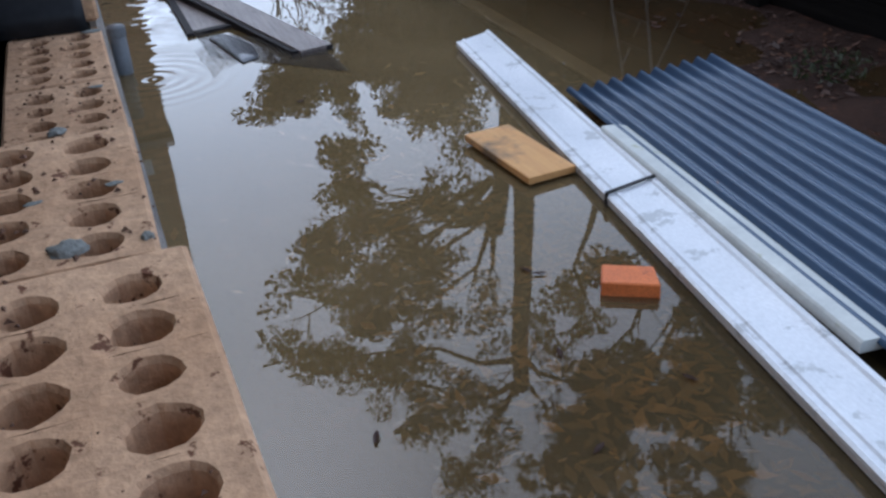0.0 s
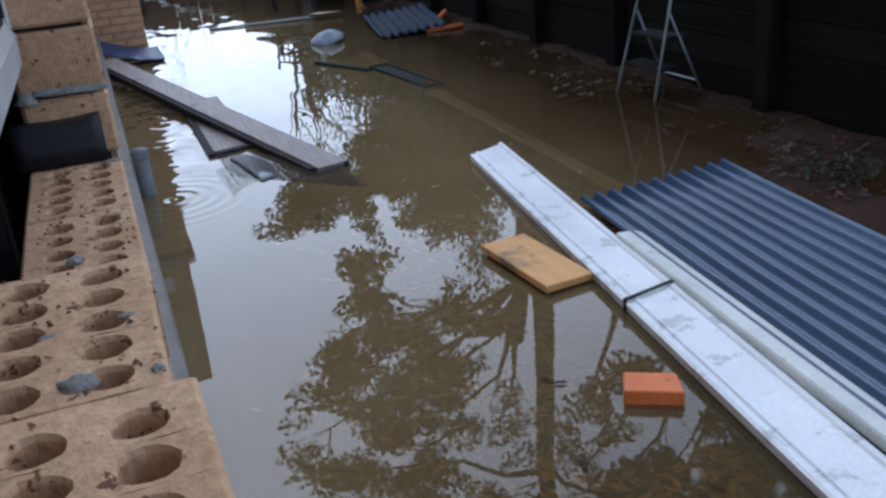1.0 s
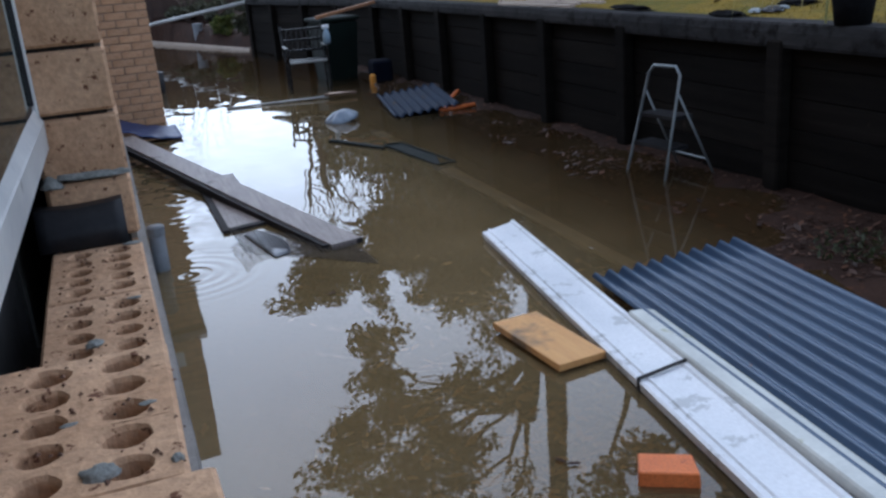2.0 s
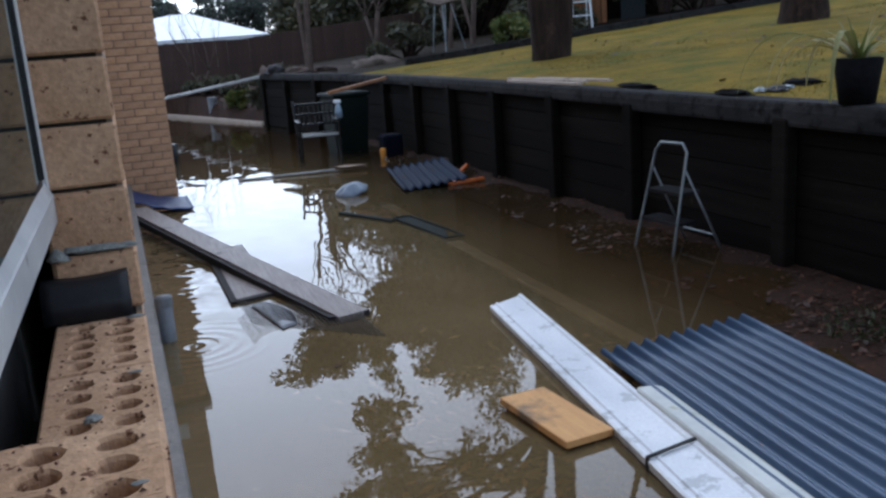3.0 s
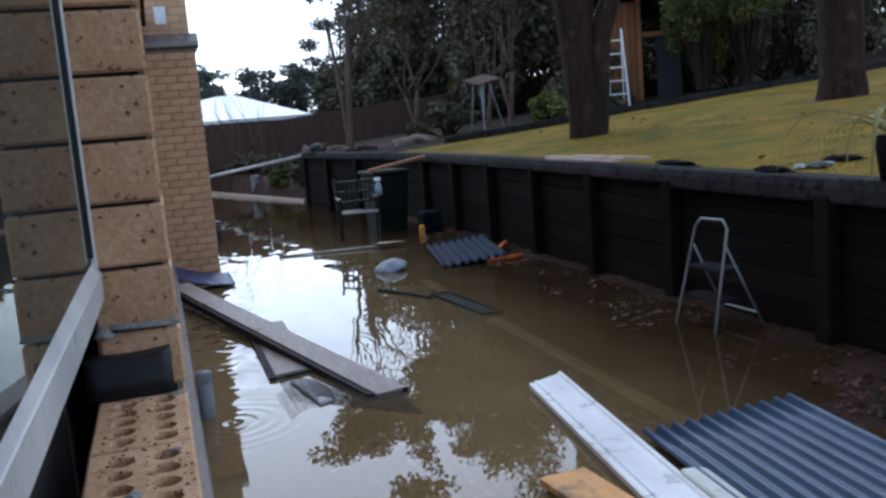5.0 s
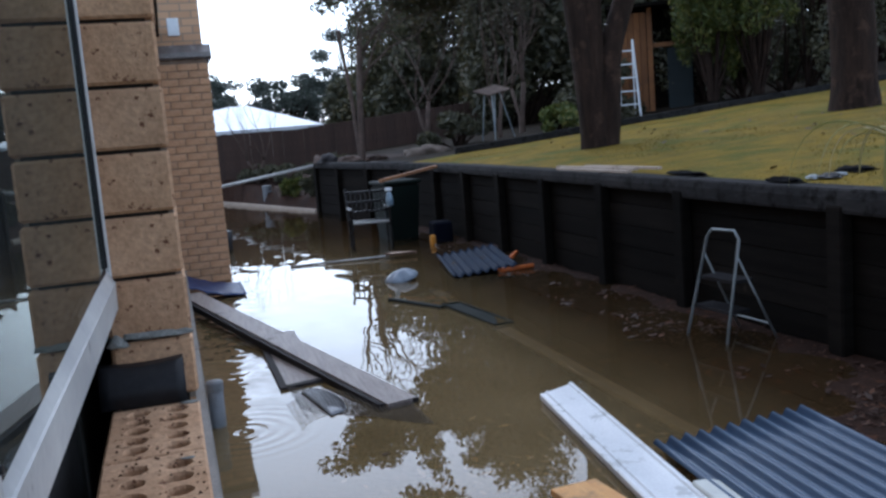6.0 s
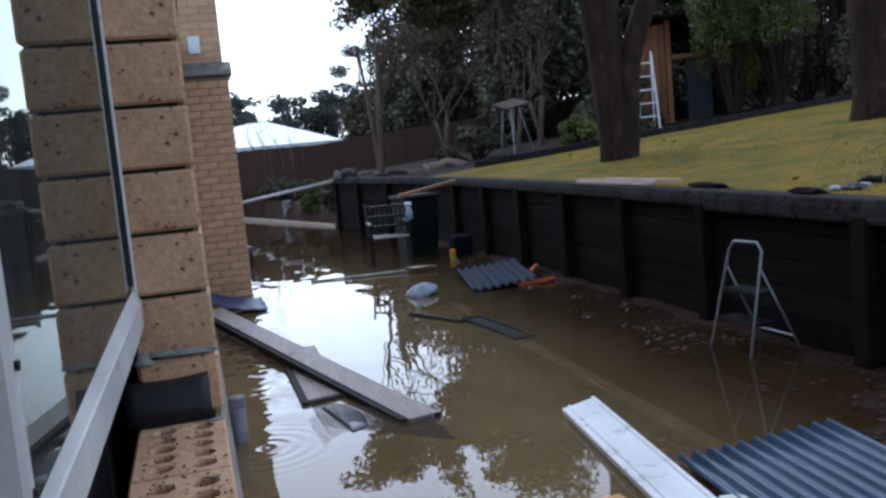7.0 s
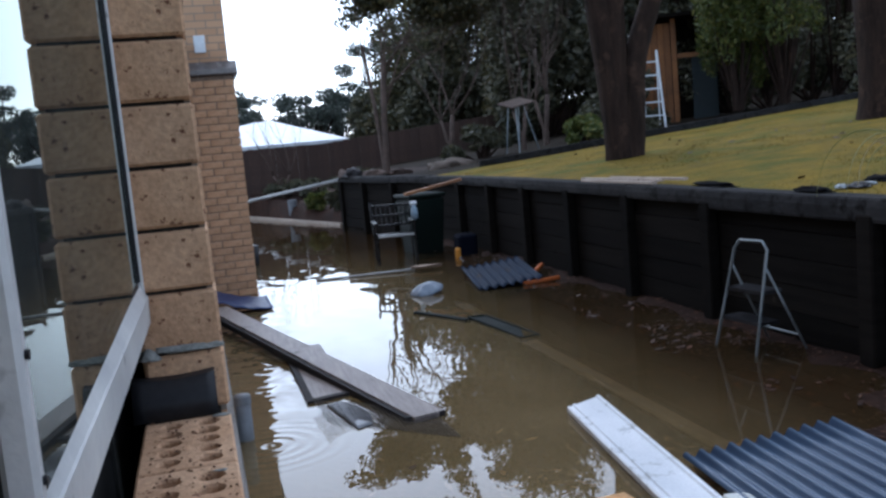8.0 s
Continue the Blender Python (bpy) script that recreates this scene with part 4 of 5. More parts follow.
def bottle_on_chair():
    ob = tagged(new("spray_bottle"), "pale blue spray bottle with a white cap", "bottle")
    smooth(part("bottle_body", tubed([(2.92, 11.1, 0.583), (2.92, 11.1, 0.68), (2.92, 11.1, 0.74), (2.92, 11.1, 0.78)], [0.05, 0.05, 0.035, 0.018], 12), surface("pale_blue_plastic", (0.22, 0.32, 0.40), (0.35, 0.45, 0.52), None, 8, 60, 0.4), ob))
    part("cap", boxed((2.87, 11.07, 0.78), (2.96, 11.13, 0.83), 0.008), WHITE_PLASTIC, ob)


bottle_on_chair()

wheelie = tagged(thing("wheelie_bin", (3.22, 11.95, 0), 8), "dark green wheelie bin standing against the sleeper wall", "bin")
bm = bmesh.new()
lo_, hi_ = [(-0.21, -0.25), (0.21, -0.25), (0.21, 0.25), (-0.21, 0.25)], [(-0.28, -0.32), (0.28, -0.32), (0.28, 0.32), (-0.28, 0.32)]
r1 = [bm.verts.new((x, y, -0.2)) for x, y in lo_]
r2 = [bm.verts.new((x, y, 0.82)) for x, y in hi_]
for k in range(4):
    bm.faces.new((r1[k], r1[(k + 1) % 4], r2[(k + 1) % 4], r2[k]))
bm.faces.new(r1[::-1])
bm.faces.new(r2)
bmesh.ops.bevel(bm, geom=list(bm.edges), offset=0.03, segments=2, affect="EDGES")
part("bin_body", bm, GREEN_PLASTIC, wheelie)
part("lid", boxed((-0.30, -0.34, 0.822), (0.30, 0.34, 0.88), 0.02), GREEN_PLASTIC, wheelie)
part("handle", tubed([(-0.25, 0.37, 0.86), (0.25, 0.37, 0.86)], 0.014, 8), GREEN_PLASTIC, wheelie)

tagged(part("timber_offcut", profile_run([(-0.05, -0.02), (-0.05, 0.02), (0.05, 0.02), (0.05, -0.02)], (2.95, 11.75, 0.895), (3.85, 11.8, 1.035)), ORANGE_TIMBER), "orange-brown timber length resting on the bin lid", "timber")
tagged(part("toy_block", boxed((3.38, 10.74, -0.06), (3.46, 10.81, 0.13), 0.02), surface("orange_plastic", (0.55, 0.22, 0.02), (0.70, 0.30, 0.03), None, 6, 50, 0.5)), "small orange plastic post in the water", "post")
tagged(part("crate", boxed((3.50, 10.95, -0.1), (3.78, 11.25, 0.28), 0.03), surface("navy_plastic", (0.002, 0.003, 0.009), (0.003, 0.005, 0.013), None, 4, 50, 0.8, gloss=0.1)), "dark blue plastic crate by the wall", "crate")

shovel = tagged(new("shovel"), "long-handled shovel floating on the water", "shovel")
smooth(part("shaft", tubed([(1.33, 10.15, 0.01), (2.58, 9.93, 0.03)], 0.014, 8), PIPE, shovel))
bm = bmesh.new()
prof = [(0.0, 0.02), (0.08, 0.075), (0.18, 0.085), (0.28, 0.05), (0.40, 0.0)]
verts_t = [[bm.verts.new((2.53 + u, 9.93 - u * 0.18 + s * w, 0.035 + 0.03 * abs(s) - lay * 0.004)) for s in (-1, -0.5, 0, 0.5, 1)] for lay in (0, 1) for u, w in prof]
for lay in (0, 1):
    for a, b in zip(verts_t[lay * 5:lay * 5 + 4], verts_t[lay * 5 + 1:lay * 5 + 5]):
        for k in range(4):
            bm.faces.new((a[k], a[k + 1], b[k + 1], b[k]))
part("blade", bm, surface("rusty_blade", (0.22, 0.15, 0.11), (0.34, 0.25, 0.19), None, 8, 80, 0.6, 0.3), shovel)

bm = bmesh.new()
rim, apex = [], bm.verts.new((0.03, 0.0, 0.115))
for k in range(18):
    a = 2 * math.pi * k / 18
    fold = 1 + 0.10 * math.cos(5 * a)
    rim.append([bm.verts.new((math.cos(a) * 0.19 * f * fold, math.sin(a) * 0.13 * f * fold, h + 0.012 * math.cos(5 * a))) for f, h in ((0.45, 0.085), (0.85, 0.035), (1.0, 0.005), (0.97, -0.004))])
for a, b in zip(rim, rim[1:] + rim[:1]):
    bm.faces.new((apex, a[0], b[0]))
    for k in range(3):
        bm.faces.new((a[k], a[k + 1], b[k + 1], b[k]))
ob = tagged(smooth(part("plastic_cover", bm, surface("grey_blue_plastic", (0.16, 0.20, 0.25), (0.27, 0.32, 0.38), (0.4, 0.43, 0.46), 9, 50, 0.35, grit=0.1))), "folded grey-blue plastic cover floating in a low peak", "cover")
ob.matrix_basis = pose(2.28, 8.12, 0.02, 3, -8, 15)
bm = profile_run([(-0.03, -0.02), (-0.03, 0.015), (-0.018, 0.02), (0.018, 0.02), (0.03, 0.012), (0.03, -0.02)], (1.90, 7.10, 0.006), (2.22, 6.42, 0.000))
tagged(part("plastic_edging", bm, GREEN_PLASTIC), "thin dark green plastic edging strip awash", "edging")
bm = bmesh.new()
box(bm, (-0.0735, -0.511, -0.02), (0.0735, 0.511, 0.008), None, 0.004)
for x0, x1, y0, y1 in ((-0.092, -0.074, -0.53, 0.53), (0.074, 0.092, -0.53, 0.53), (-0.0735, 0.0735, -0.53, -0.512), (-0.0735, 0.0735, 0.512, 0.53)):
    box(bm, (x0, y0, -0.04), (x1, y1, 0.020), None, 0.004)
ob = tagged(part("plastic_tray", bm, GREEN_PLASTIC), "long dark green plastic trough awash over the sunken board", "tray")
ob.matrix_basis = pose(2.40, 6.0, -0.004, 0.6, 1.5, 7)
for a, b in (((3.30, 7.86, 0.02), (3.72, 7.86, 0.03)), ((3.62, 8.35, 0.05), (3.80, 8.55, 0.09))):
    tagged(smooth(part("terracotta_pipe", tubed([a, b], 0.027, 10), TERRACOTTA)), "orange terracotta pipe piece on the mud", "pipe", "terracotta pieces")

tarp = bmesh.new()
gv = [[tarp.verts.new((0.02 + 0.62 * i / 12, 8.4 + 0.9 * j / 8, 0.02 + 0.16 * (1 - i / 12) ** 2 + 0.02 * noise.noise((i * 0.6, j * 0.7, 9)))) for i in range(13)] for j in range(9)]
for r1, r2 in zip(gv, gv[1:]):
    for k in range(12):
        tarp.faces.new((r1[k], r1[k + 1], r2[k + 1], r2[k]))
tarp_ob = tagged(smooth(part("tarpaulin", tarp, BLUE_PLASTIC)), "crumpled dark blue tarpaulin at the chimney foot", "tarpaulin")
sol = tarp_ob.modifiers.new("thickness", "SOLIDIFY")
sol.thickness = 0.006
ob = tagged(smooth(part("bucket", tubed([(0.68, 12.9, -0.2), (0.68, 12.9, 0.28), (0.68, 12.9, 0.285), (0.68, 12.9, 0.0)], [0.11, 0.14, 0.125, 0.1], 16), BLACK_PLASTIC)), "black bucket standing in the water", "bucket")

# ---- far garden: bed edge, pipe, fence, neighbour's house ----
tagged(part("bed_edge", profile_run([(-0.03, -0.15), (-0.03, 0.02), (0.03, 0.02), (0.03, -0.15)], (2.94, 18.15, 0.035), (1.10, 24.05, 0.06)), GREY_PINE), "pale timber edge board of a garden bed", "edging")
tagged(smooth(part("pole", tubed([(2.95, 17.95, 1.0), (0.6, 22.2, 0.45)], 0.04, 8), PIPE)), "long white pipe leaning from the wall end", "pipe")
tagged(part("bed_edge", profile_run([(-0.03, -0.2), (-0.03, 0.03), (0.03, 0.03), (0.03, -0.2)], (2.95, 19.6, 0.33), (2.50, 21.6, 0.42)), PALE_BARK), "weathered board across the garden bed", "edging")
for x, y, c in ((2.25, 21.3, GREY_PIPE), (2.55, 20.6, PALE_BARK)):
    tagged(part("pot", tubed([(x, y, 0.0), (x, y, all_ground_z(x, y) + 0.15)], [0.10, 0.12], 12), c), "small grey garden pot in the bed", "pot", "garden pots")

FY = 24.3
fence = tagged(new("fence"), "tall dark brown paling fence", "fence", kind="structure")
pal = boxed((-0.0765, -0.0115, 0.0), (0.0765, 0.0115, 1.56), 0.003)
pal_me = bpy.data.meshes.new("paling")
pal.to_mesh(pal_me)
pal.free()
pal_me.materials.append(FENCE)


def fence_base(x):
    return 0.29 + 0.08 * max(0, x - 3.5)


for i in range(150):
    x = -4.0 + 0.15 * i
    ob = new("paling", pal_me)
    ob.parent = fence
    ob.matrix_basis = pose(x, FY + (0.012 if i % 2 else -0.012), fence_base(x) + random.uniform(-0.01, 0.01), 0, random.uniform(-0.3, 0.3), 0)
part("rail", profile_run([(-0.03, -0.04), (-0.03, 0.04), (0.03, 0.04), (0.03, -0.04)], (-4, FY + 0.06, 1.45), (3, FY + 0.06, 1.45)), FENCE, fence)
tagged(part("back_fence", boxed((18.0, 27.9, 0.5), (60.0, 28.1, 4.2)), FENCE), "dark fence far behind the trees", "fence", kind="structure")

neighbour = tagged(new("neighbour_house"), "neighbour's low house with a pale metal hip roof", "house")
part("wall", boxed((-3.0, 36.4, 0.0), (5.9, 45.0, 2.05)), WALL_RENDER, neighbour)
bm = bmesh.new()
ez, rz_ = 2.08, 3.2
c4 = [bm.verts.new(p) for p in ((-3.4, 36.0, ez), (6.3, 36.0, ez), (6.3, 45.4, ez), (-3.4, 45.4, ez))]
r2 = [bm.verts.new((2.9, 40.7, rz_)), bm.verts.new((3.7, 40.7, rz_))]
for q in ((c4[0], c4[1], r2[1], r2[0]), (c4[1], c4[2], r2[1]), (c4[2], c4[3], r2[0], r2[1]), (c4[3], c4[0], r2[0]), (c4[3], c4[2], c4[1], c4[0])):
    bm.faces.new(q)
part("roof", bm, ROOF, neighbour)
part("gutter", boxed((-3.45, 35.9, 1.93), (6.35, 35.995, 2.085), 0.01), WHITE_METAL, neighbour)


# ---- trees ----
def branch(bm, rng, p, d, length, r, depth, tips, spread=0.6, up=0.25):
    """A tapered limb that wanders and forks."""
    pts, rad = [p.copy()], [r]
    n = 4
    for i in range(n):
        d = (d + Vector((rng.uniform(-1, 1), rng.uniform(-1, 1), rng.uniform(-0.6, 1) * 0.6 + up)) * 0.22).normalized()
        p = p + d * length / n
        pts.append(p.copy())
        rad.append(r * (1 - 0.45 * (i + 1) / n))
    tube(bm, pts, rad, 8 if r > 0.1 else (6 if r > 0.04 else 4))
    if depth == 0:
        tips.append(p)
        return
    for k in range(rng.choice((2, 3, 3))):
        s = Vector((rng.uniform(-1, 1), rng.uniform(-1, 1), rng.uniform(-0.3, 0.8))) * spread
        start = pts[-1] if k < 2 else pts[2]
        branch(bm, rng, start.copy(), (d + s).normalized(), length * rng.uniform(0.6, 0.85), rad[-1] * rng.uniform(0.6, 0.85), depth - 1, tips, spread, up)


def ridged_stem(bm, knots, seed, sides=30, steps=9):
    """A thick stem with furrowed bark, smooth between its knots."""
    pts, rad = [], []
    for (a, ra), (b, rb) in zip(knots, knots[1:]):
        for k in range(steps):
            pts.append(a.lerp(b, k / steps))
            rad.append(ra + (rb - ra) * k / steps)
    pts.append(knots[-1][0])
    rad.append(knots[-1][1])
    for _ in range(6):
        pts = [pts[0]] + [(p + q * 2 + w) / 4 for p, q, w in zip(pts, pts[1:], pts[2:])] + [pts[-1]]
    rings = []
    for p, r in zip(pts, rad):
        ring = []
        for k in range(sides):
            a = 2 * math.pi * k / sides
            c, sn = math.cos(a), math.sin(a)
            f = 1 + 0.07 * noise.noise((c * 1.3, sn * 1.3, p.z * 0.7 + seed)) + 0.06 * noise.noise((c * 7, sn * 7, p.z * 1.6 + seed)) + 0.03 * noise.noise((c * 15, sn * 15, p.z * 5 + seed))
            ring.append(bm.verts.new((p.x + r * f * c, p.y + r * f * sn, p.z)))
        rings.append(ring)
    for a, b in zip(rings, rings[1:]):
        for k in range(sides):
            bm.faces.new((a[k], a[(k + 1) % sides], b[(k + 1) % sides], b[k]))
    bm.faces.new(rings[-1])


def tree(name, place, stems, crown, leaf_count, leaf_size, leaf_mat, bark, seed, label, depth=4, droop=0.6, clump=0.7, spread=0.6, limbs=(), keep=1.0):
    """stems: (lean x, lean y, trunk height, radius). Each stem forks into limbs, or into the given limbs' ends; leaf clumps hang round the twig ends."""
    rng = random.Random(seed)
    ob = tagged(new(name), label, "tree")
    bm = bmesh.new()
    tips, forks = [], []
    for lx_, ly_, h, r, *late in stems:
        bend = late[0] if late else 0.35
        base = Vector(place) + Vector((lx_ * 0.10, ly_ * 0.10, 0))
        p1 = base + Vector((lx_ * bend, ly_ * bend, h * (0.5 if not late else 0.36)))
        p2 = base + Vector((lx_, ly_, h))
        knots = [(base - Vector((0, 0, 0.3)), r * 1.30), (base + Vector((0, 0, 0.05)), r * 1.12), (base + Vector((lx_ * 0.05, ly_ * 0.05, 0.4)), r * 0.98), (p1, r * 0.95), (p2, r * 0.8)]
        if r < 0.12:
            tube(bm, [k[0] for k in knots], [k[1] for k in knots], 10)
        else:
            ridged_stem(bm, knots, seed + lx_)
        forks.append((p2, r))
        if not limbs:
            for k in range(3):
                d = Vector((rng.uniform(-0.6, 0.6), rng.uniform(-0.6, 0.6), 1)).normalized()
                branch(bm, rng, p2.copy(), d, crown * rng.uniform(0.8, 1.1), r * 0.55, depth - 1, tips, spread)
    for end in limbs:
        e = Vector(end)
        p2, r = min(forks, key=lambda f: (f[0] - e).length + rng.uniform(0, 1.2))
        p2 = p2 - Vector((0, 0, rng.uniform(0.0, 0.9)))
        mid = p2.lerp(e, 0.5) + Vector((rng.uniform(-0.3, 0.3), rng.uniform(-0.3, 0.3), -0.12 * (e - p2).length + rng.uniform(0, 0.5)))
        q1, q2 = p2.lerp(mid, 0.5) + Vector((0, 0, 0.1)), mid.lerp(e, 0.5) + Vector((rng.uniform(-0.2, 0.2), rng.uniform(-0.2, 0.2), 0))
        tube(bm, [p2 - Vector((0, 0, 0.15)), q1, mid, q2, e], [r * 0.40, r * 0.27, r * 0.20, r * 0.13, r * 0.08], 7)
        for s in (q2, e, e, mid):
            d = (e - p2).normalized() + Vector((rng.uniform(-1, 1), rng.uniform(-1, 1), rng.uniform(-0.5, 0.8))) * 0.8
            branch(bm, rng, s.copy(), d.normalized(), crown * rng.uniform(0.35, 0.55), r * 0.11, 2, tips, 0.8, 0.0)
    smooth(part("trunk", bm, bark, ob))
    if leaf_count:
        tips = [t for t in tips if rng.random() < keep]
        clumps = [(t.x + rng.uniform(-0.2, 0.2), t.y + rng.uniform(-0.2, 0.2), t.z + rng.uniform(-0.2, 0.2), clump * rng.uniform(0.5, 1.3), clump * rng.uniform(0.5, 1.3), clump * rng.uniform(0.3, 0.7)) for t in tips]
        leaves("crown", clumps, leaf_count, leaf_size, leaf_mat, ob, seed, droop, 0.55)
    return ob


def at_lawn(x, y):
    return (x, y, lawn_z(x, y))


tree("gum_tree", at_lawn(5.76, 10.2), [(-0.50, 0.05, 4.3, 0.165), (-0.05, 0.06, 7.6, 0.175), (1.25, -0.05, 4.0, 0.17, 0.10)], 0.95, 25000, 0.095, LEAF_GUM, BARK, 11, "tall gum tree with a dark double trunk on the lawn", clump=0.38, keep=0.38,
     limbs=((3.0, 10.7, 4.7), (2.5, 10.8, 5.6), (3.6, 10.6, 4.5), (3.2, 10.4, 5.2), (4.2, 10.6, 4.7), (3.6, 10.8, 6.0), (2.2, 10.9, 6.5), (2.7, 10.6, 7.3), (4.9, 10.5, 4.9), (4.2, 10.4, 5.7), (4.1, 10.6, 7.0), (3.3, 10.8, 8.2), (4.5, 10.6, 8.9), (5.6, 10.4, 8.4), (5.1, 10.1, 6.4), (5.1, 10.6, 10.4), (6.6, 10.4, 10.5), (6.6, 10.0, 7.6), (7.4, 10.2, 9.5)))
tree("gum_tree", at_lawn(9.10, 9.0), [(-0.20, 0.0, 3.6, 0.30)], 2.0, 30000, 0.13, LEAF_GUM, BARK, 12, "tall gum tree with a thick dark trunk on the lawn", clump=0.46, keep=0.5,
     limbs=((8.0, 9.0, 7.0), (9.6, 9.0, 8.0), (7.5, 9.1, 8.8), (9.1, 8.5, 10.0), (10.5, 9.0, 9.0), (8.5, 9.5, 11.4), (7.3, 9.3, 7.4), (10.8, 9.0, 6.6)))

tree("gum_sapling", (4.35, 19.6, lawn_z(4.35, 19.6)), [(0.15, 0, 2.6, 0.075), (-0.25, 0.1, 3.0, 0.05)], 0.95, 24000, 0.12, LEAF_GUM, PALE_BARK, 26, "tall slender gum tree with airy foliage behind the wall", clump=0.40, keep=0.75,
     limbs=((3.7, 19.6, 5.3), (4.0, 19.8, 5.4), (4.5, 19.4, 4.6), (5.0, 20.0, 5.2), (5.6, 19.6, 4.7), (6.2, 19.8, 5.3), (6.8, 19.4, 4.8), (4.4, 19.8, 5.3), (5.5, 19.6, 5.5), (7.5, 19.8, 5.4), (8.2, 19.6, 5.0), (6.8, 19.8, 6.0)))

# bare and thin trees behind the wall's far end
for i, (x, y, h, r, s, n) in enumerate(((6.1, 20.0, 1.1, 0.06, 22, 900), (8.2, 19.0, 1.2, 0.07, 23, 900), (7.4, 18.4, 1.0, 0.05, 24, 900))):
    tree("bare_tree", (x, y, lawn_z(x, y)), [(0.1, 0, h, r), (-0.15, 0.1, h * 0.9, r * 0.7)], 1.5, n, 0.09, LEAF_DARK, PALE_BARK, s, "thin bare winter tree with upright twigs", 4, 0.3, 0.5, 0.35)
tree("bare_shrub", (2.2, 22.9, 0.6), [(0.2, 0, 0.5, 0.03), (-0.2, 0, 0.5, 0.03)], 0.8, 0, 0.1, LEAF_DARK, PALE_BARK, 27, "bare twiggy shrub in front of the fence", 4, 0.3, 0.4, 0.45)


def bush(name, place, size, count, leaf, material, seed, label, lumps=14, aspect=0.4, clear=0.0):
    rng = random.Random(seed)
    ob = tagged(new(name), label, "bush")
    x, y, z = place
    bm = bmesh.new()
    cl = []
    for k in range(lumps):
        a, rr, hh = rng.uniform(0, 6.28), rng.uniform(0.1, 1) ** 0.6, rng.uniform(0.15, 1.0)
        c = Vector((x + math.cos(a) * rr * size[0] * (1.1 - 0.5 * hh), y + math.sin(a) * rr * size[1] * (1.1 - 0.5 * hh), z + clear + hh * size[2]))
        tube(bm, [(x + rng.uniform(-0.1, 0.1), y, z - 0.1), (x * 0.5 + c.x * 0.5, y * 0.5 + c.y * 0.5, z * 0.6 + c.z * 0.4), c], [0.05, 0.03, 0.012], 5)
        q = rng.uniform(0.20, 0.38)
        cl.append((c.x, c.y, c.z, size[0] * q, size[1] * q, size[2] * q * 0.6))
    part("trunk", bm, BARK, ob)
    leaves("crown", cl, count, leaf, material, ob, seed, 0.4, aspect)
    return ob


# dark trees and shrubs behind the lawn
for i, (x, y, sx, sz, n, m) in enumerate(((8.4, 31, 2.1, 5.4, 9000, LEAF_GUM), (10.6, 33, 2.8, 7.2, 13000, LEAF_DARK), (13.0, 30, 3.0, 11.4, 20000, LEAF_DARK), (10.2, 24, 1.9, 5.0, 9000, LEAF_DARK), (16.0, 27, 3.2, 9.8, 16000, LEAF_DARK), (19.5, 26, 3.2, 8.0, 14000, LEAF_DARK), (23, 22, 3.2, 8.0, 14000, LEAF_DARK), (10.4, 38, 2.6, 6.4, 10000, LEAF_DARK), (14.5, 38, 3.6, 13.0, 20000, LEAF_DARK), (10.4, 26, 1.7, 8.2, 11000, LEAF_GUM), (7.0, 33, 1.6, 2.6, 7000, LEAF_DARK), (8.8, 29, 1.8, 3.0, 9000, LEAF_DARK), (20.5, 34, 4.0, 11.0, 16000, LEAF_DARK), (27, 28, 4.0, 10.0, 14000, LEAF_DARK))):
    bush("dark_tree", (x, y, lawn_z(x, y) - 0.3), (sx, sx * 0.8, sz), int(n * (0.72 if i in (0, 1, 2, 7, 8) else 1.5)), 0.24, m, 40 + i, "dense dark evergreen tree behind the garden", 40)
for i, (x, y, z, sx, sz, n) in enumerate(((11.9, 16.6, 0.55, 1.0, 3.6, 14000), (12.9, 16.3, 1.0, 1.0, 3.2, 11000), (14.9, 16.3, 2.4, 0.9, 2.4, 5000))):
    bush("bamboo_bush", (x, y, lawn_z(x, y) + 0.2), (sx, sx * 0.8, sz), n, 0.13, LEAF_BRIGHT, 60 + i, "tall bright green leafy bush behind the lawn", 26, 0.26, z)
for i, (x, y, sx, sz, m) in enumerate(((9.0, 17.2, 0.9, 0.9, LEAF_DARK), (8.0, 16.2, 0.6, 0.6, LEAF_BRIGHT), (10.0, 18.5, 1.0, 1.3, LEAF_DARK), (6.2, 18.0, 0.8, 0.7, LEAF_DARK), (14.5, 16.6, 1.3, 4.2, LEAF_DARK), (13.2, 17.3, 1.0, 2.0, LEAF_DARK), (14.3, 17.2, 1.1, 2.2, LEAF_DARK), (15.4, 17.0, 1.2, 2.6, LEAF_DARK), (13.0, 18.5, 1.8, 2.6, LEAF_DARK), (16.0, 17.5, 2.0, 3.0, LEAF_DARK), (2.7, 22.3, 0.6, 0.4, LEAF_DARK), (2.75, 20.2, 0.4, 0.35, LEAF_BRIGHT), (2.3, 23.2, 0.6, 0.4, LEAF_DARK), (3.05, 19.2, 0.3, 0.4, LEAF_DARK), (3.6, 19.5, 0.6, 0.5, LEAF_DARK))):
    bush("shrub", (x, y, all_ground_z(x, y)), (sx, sx * 0.8, sz), 2200, 0.15, m, 80 + i, "low garden shrub in the mulched bed", 12)

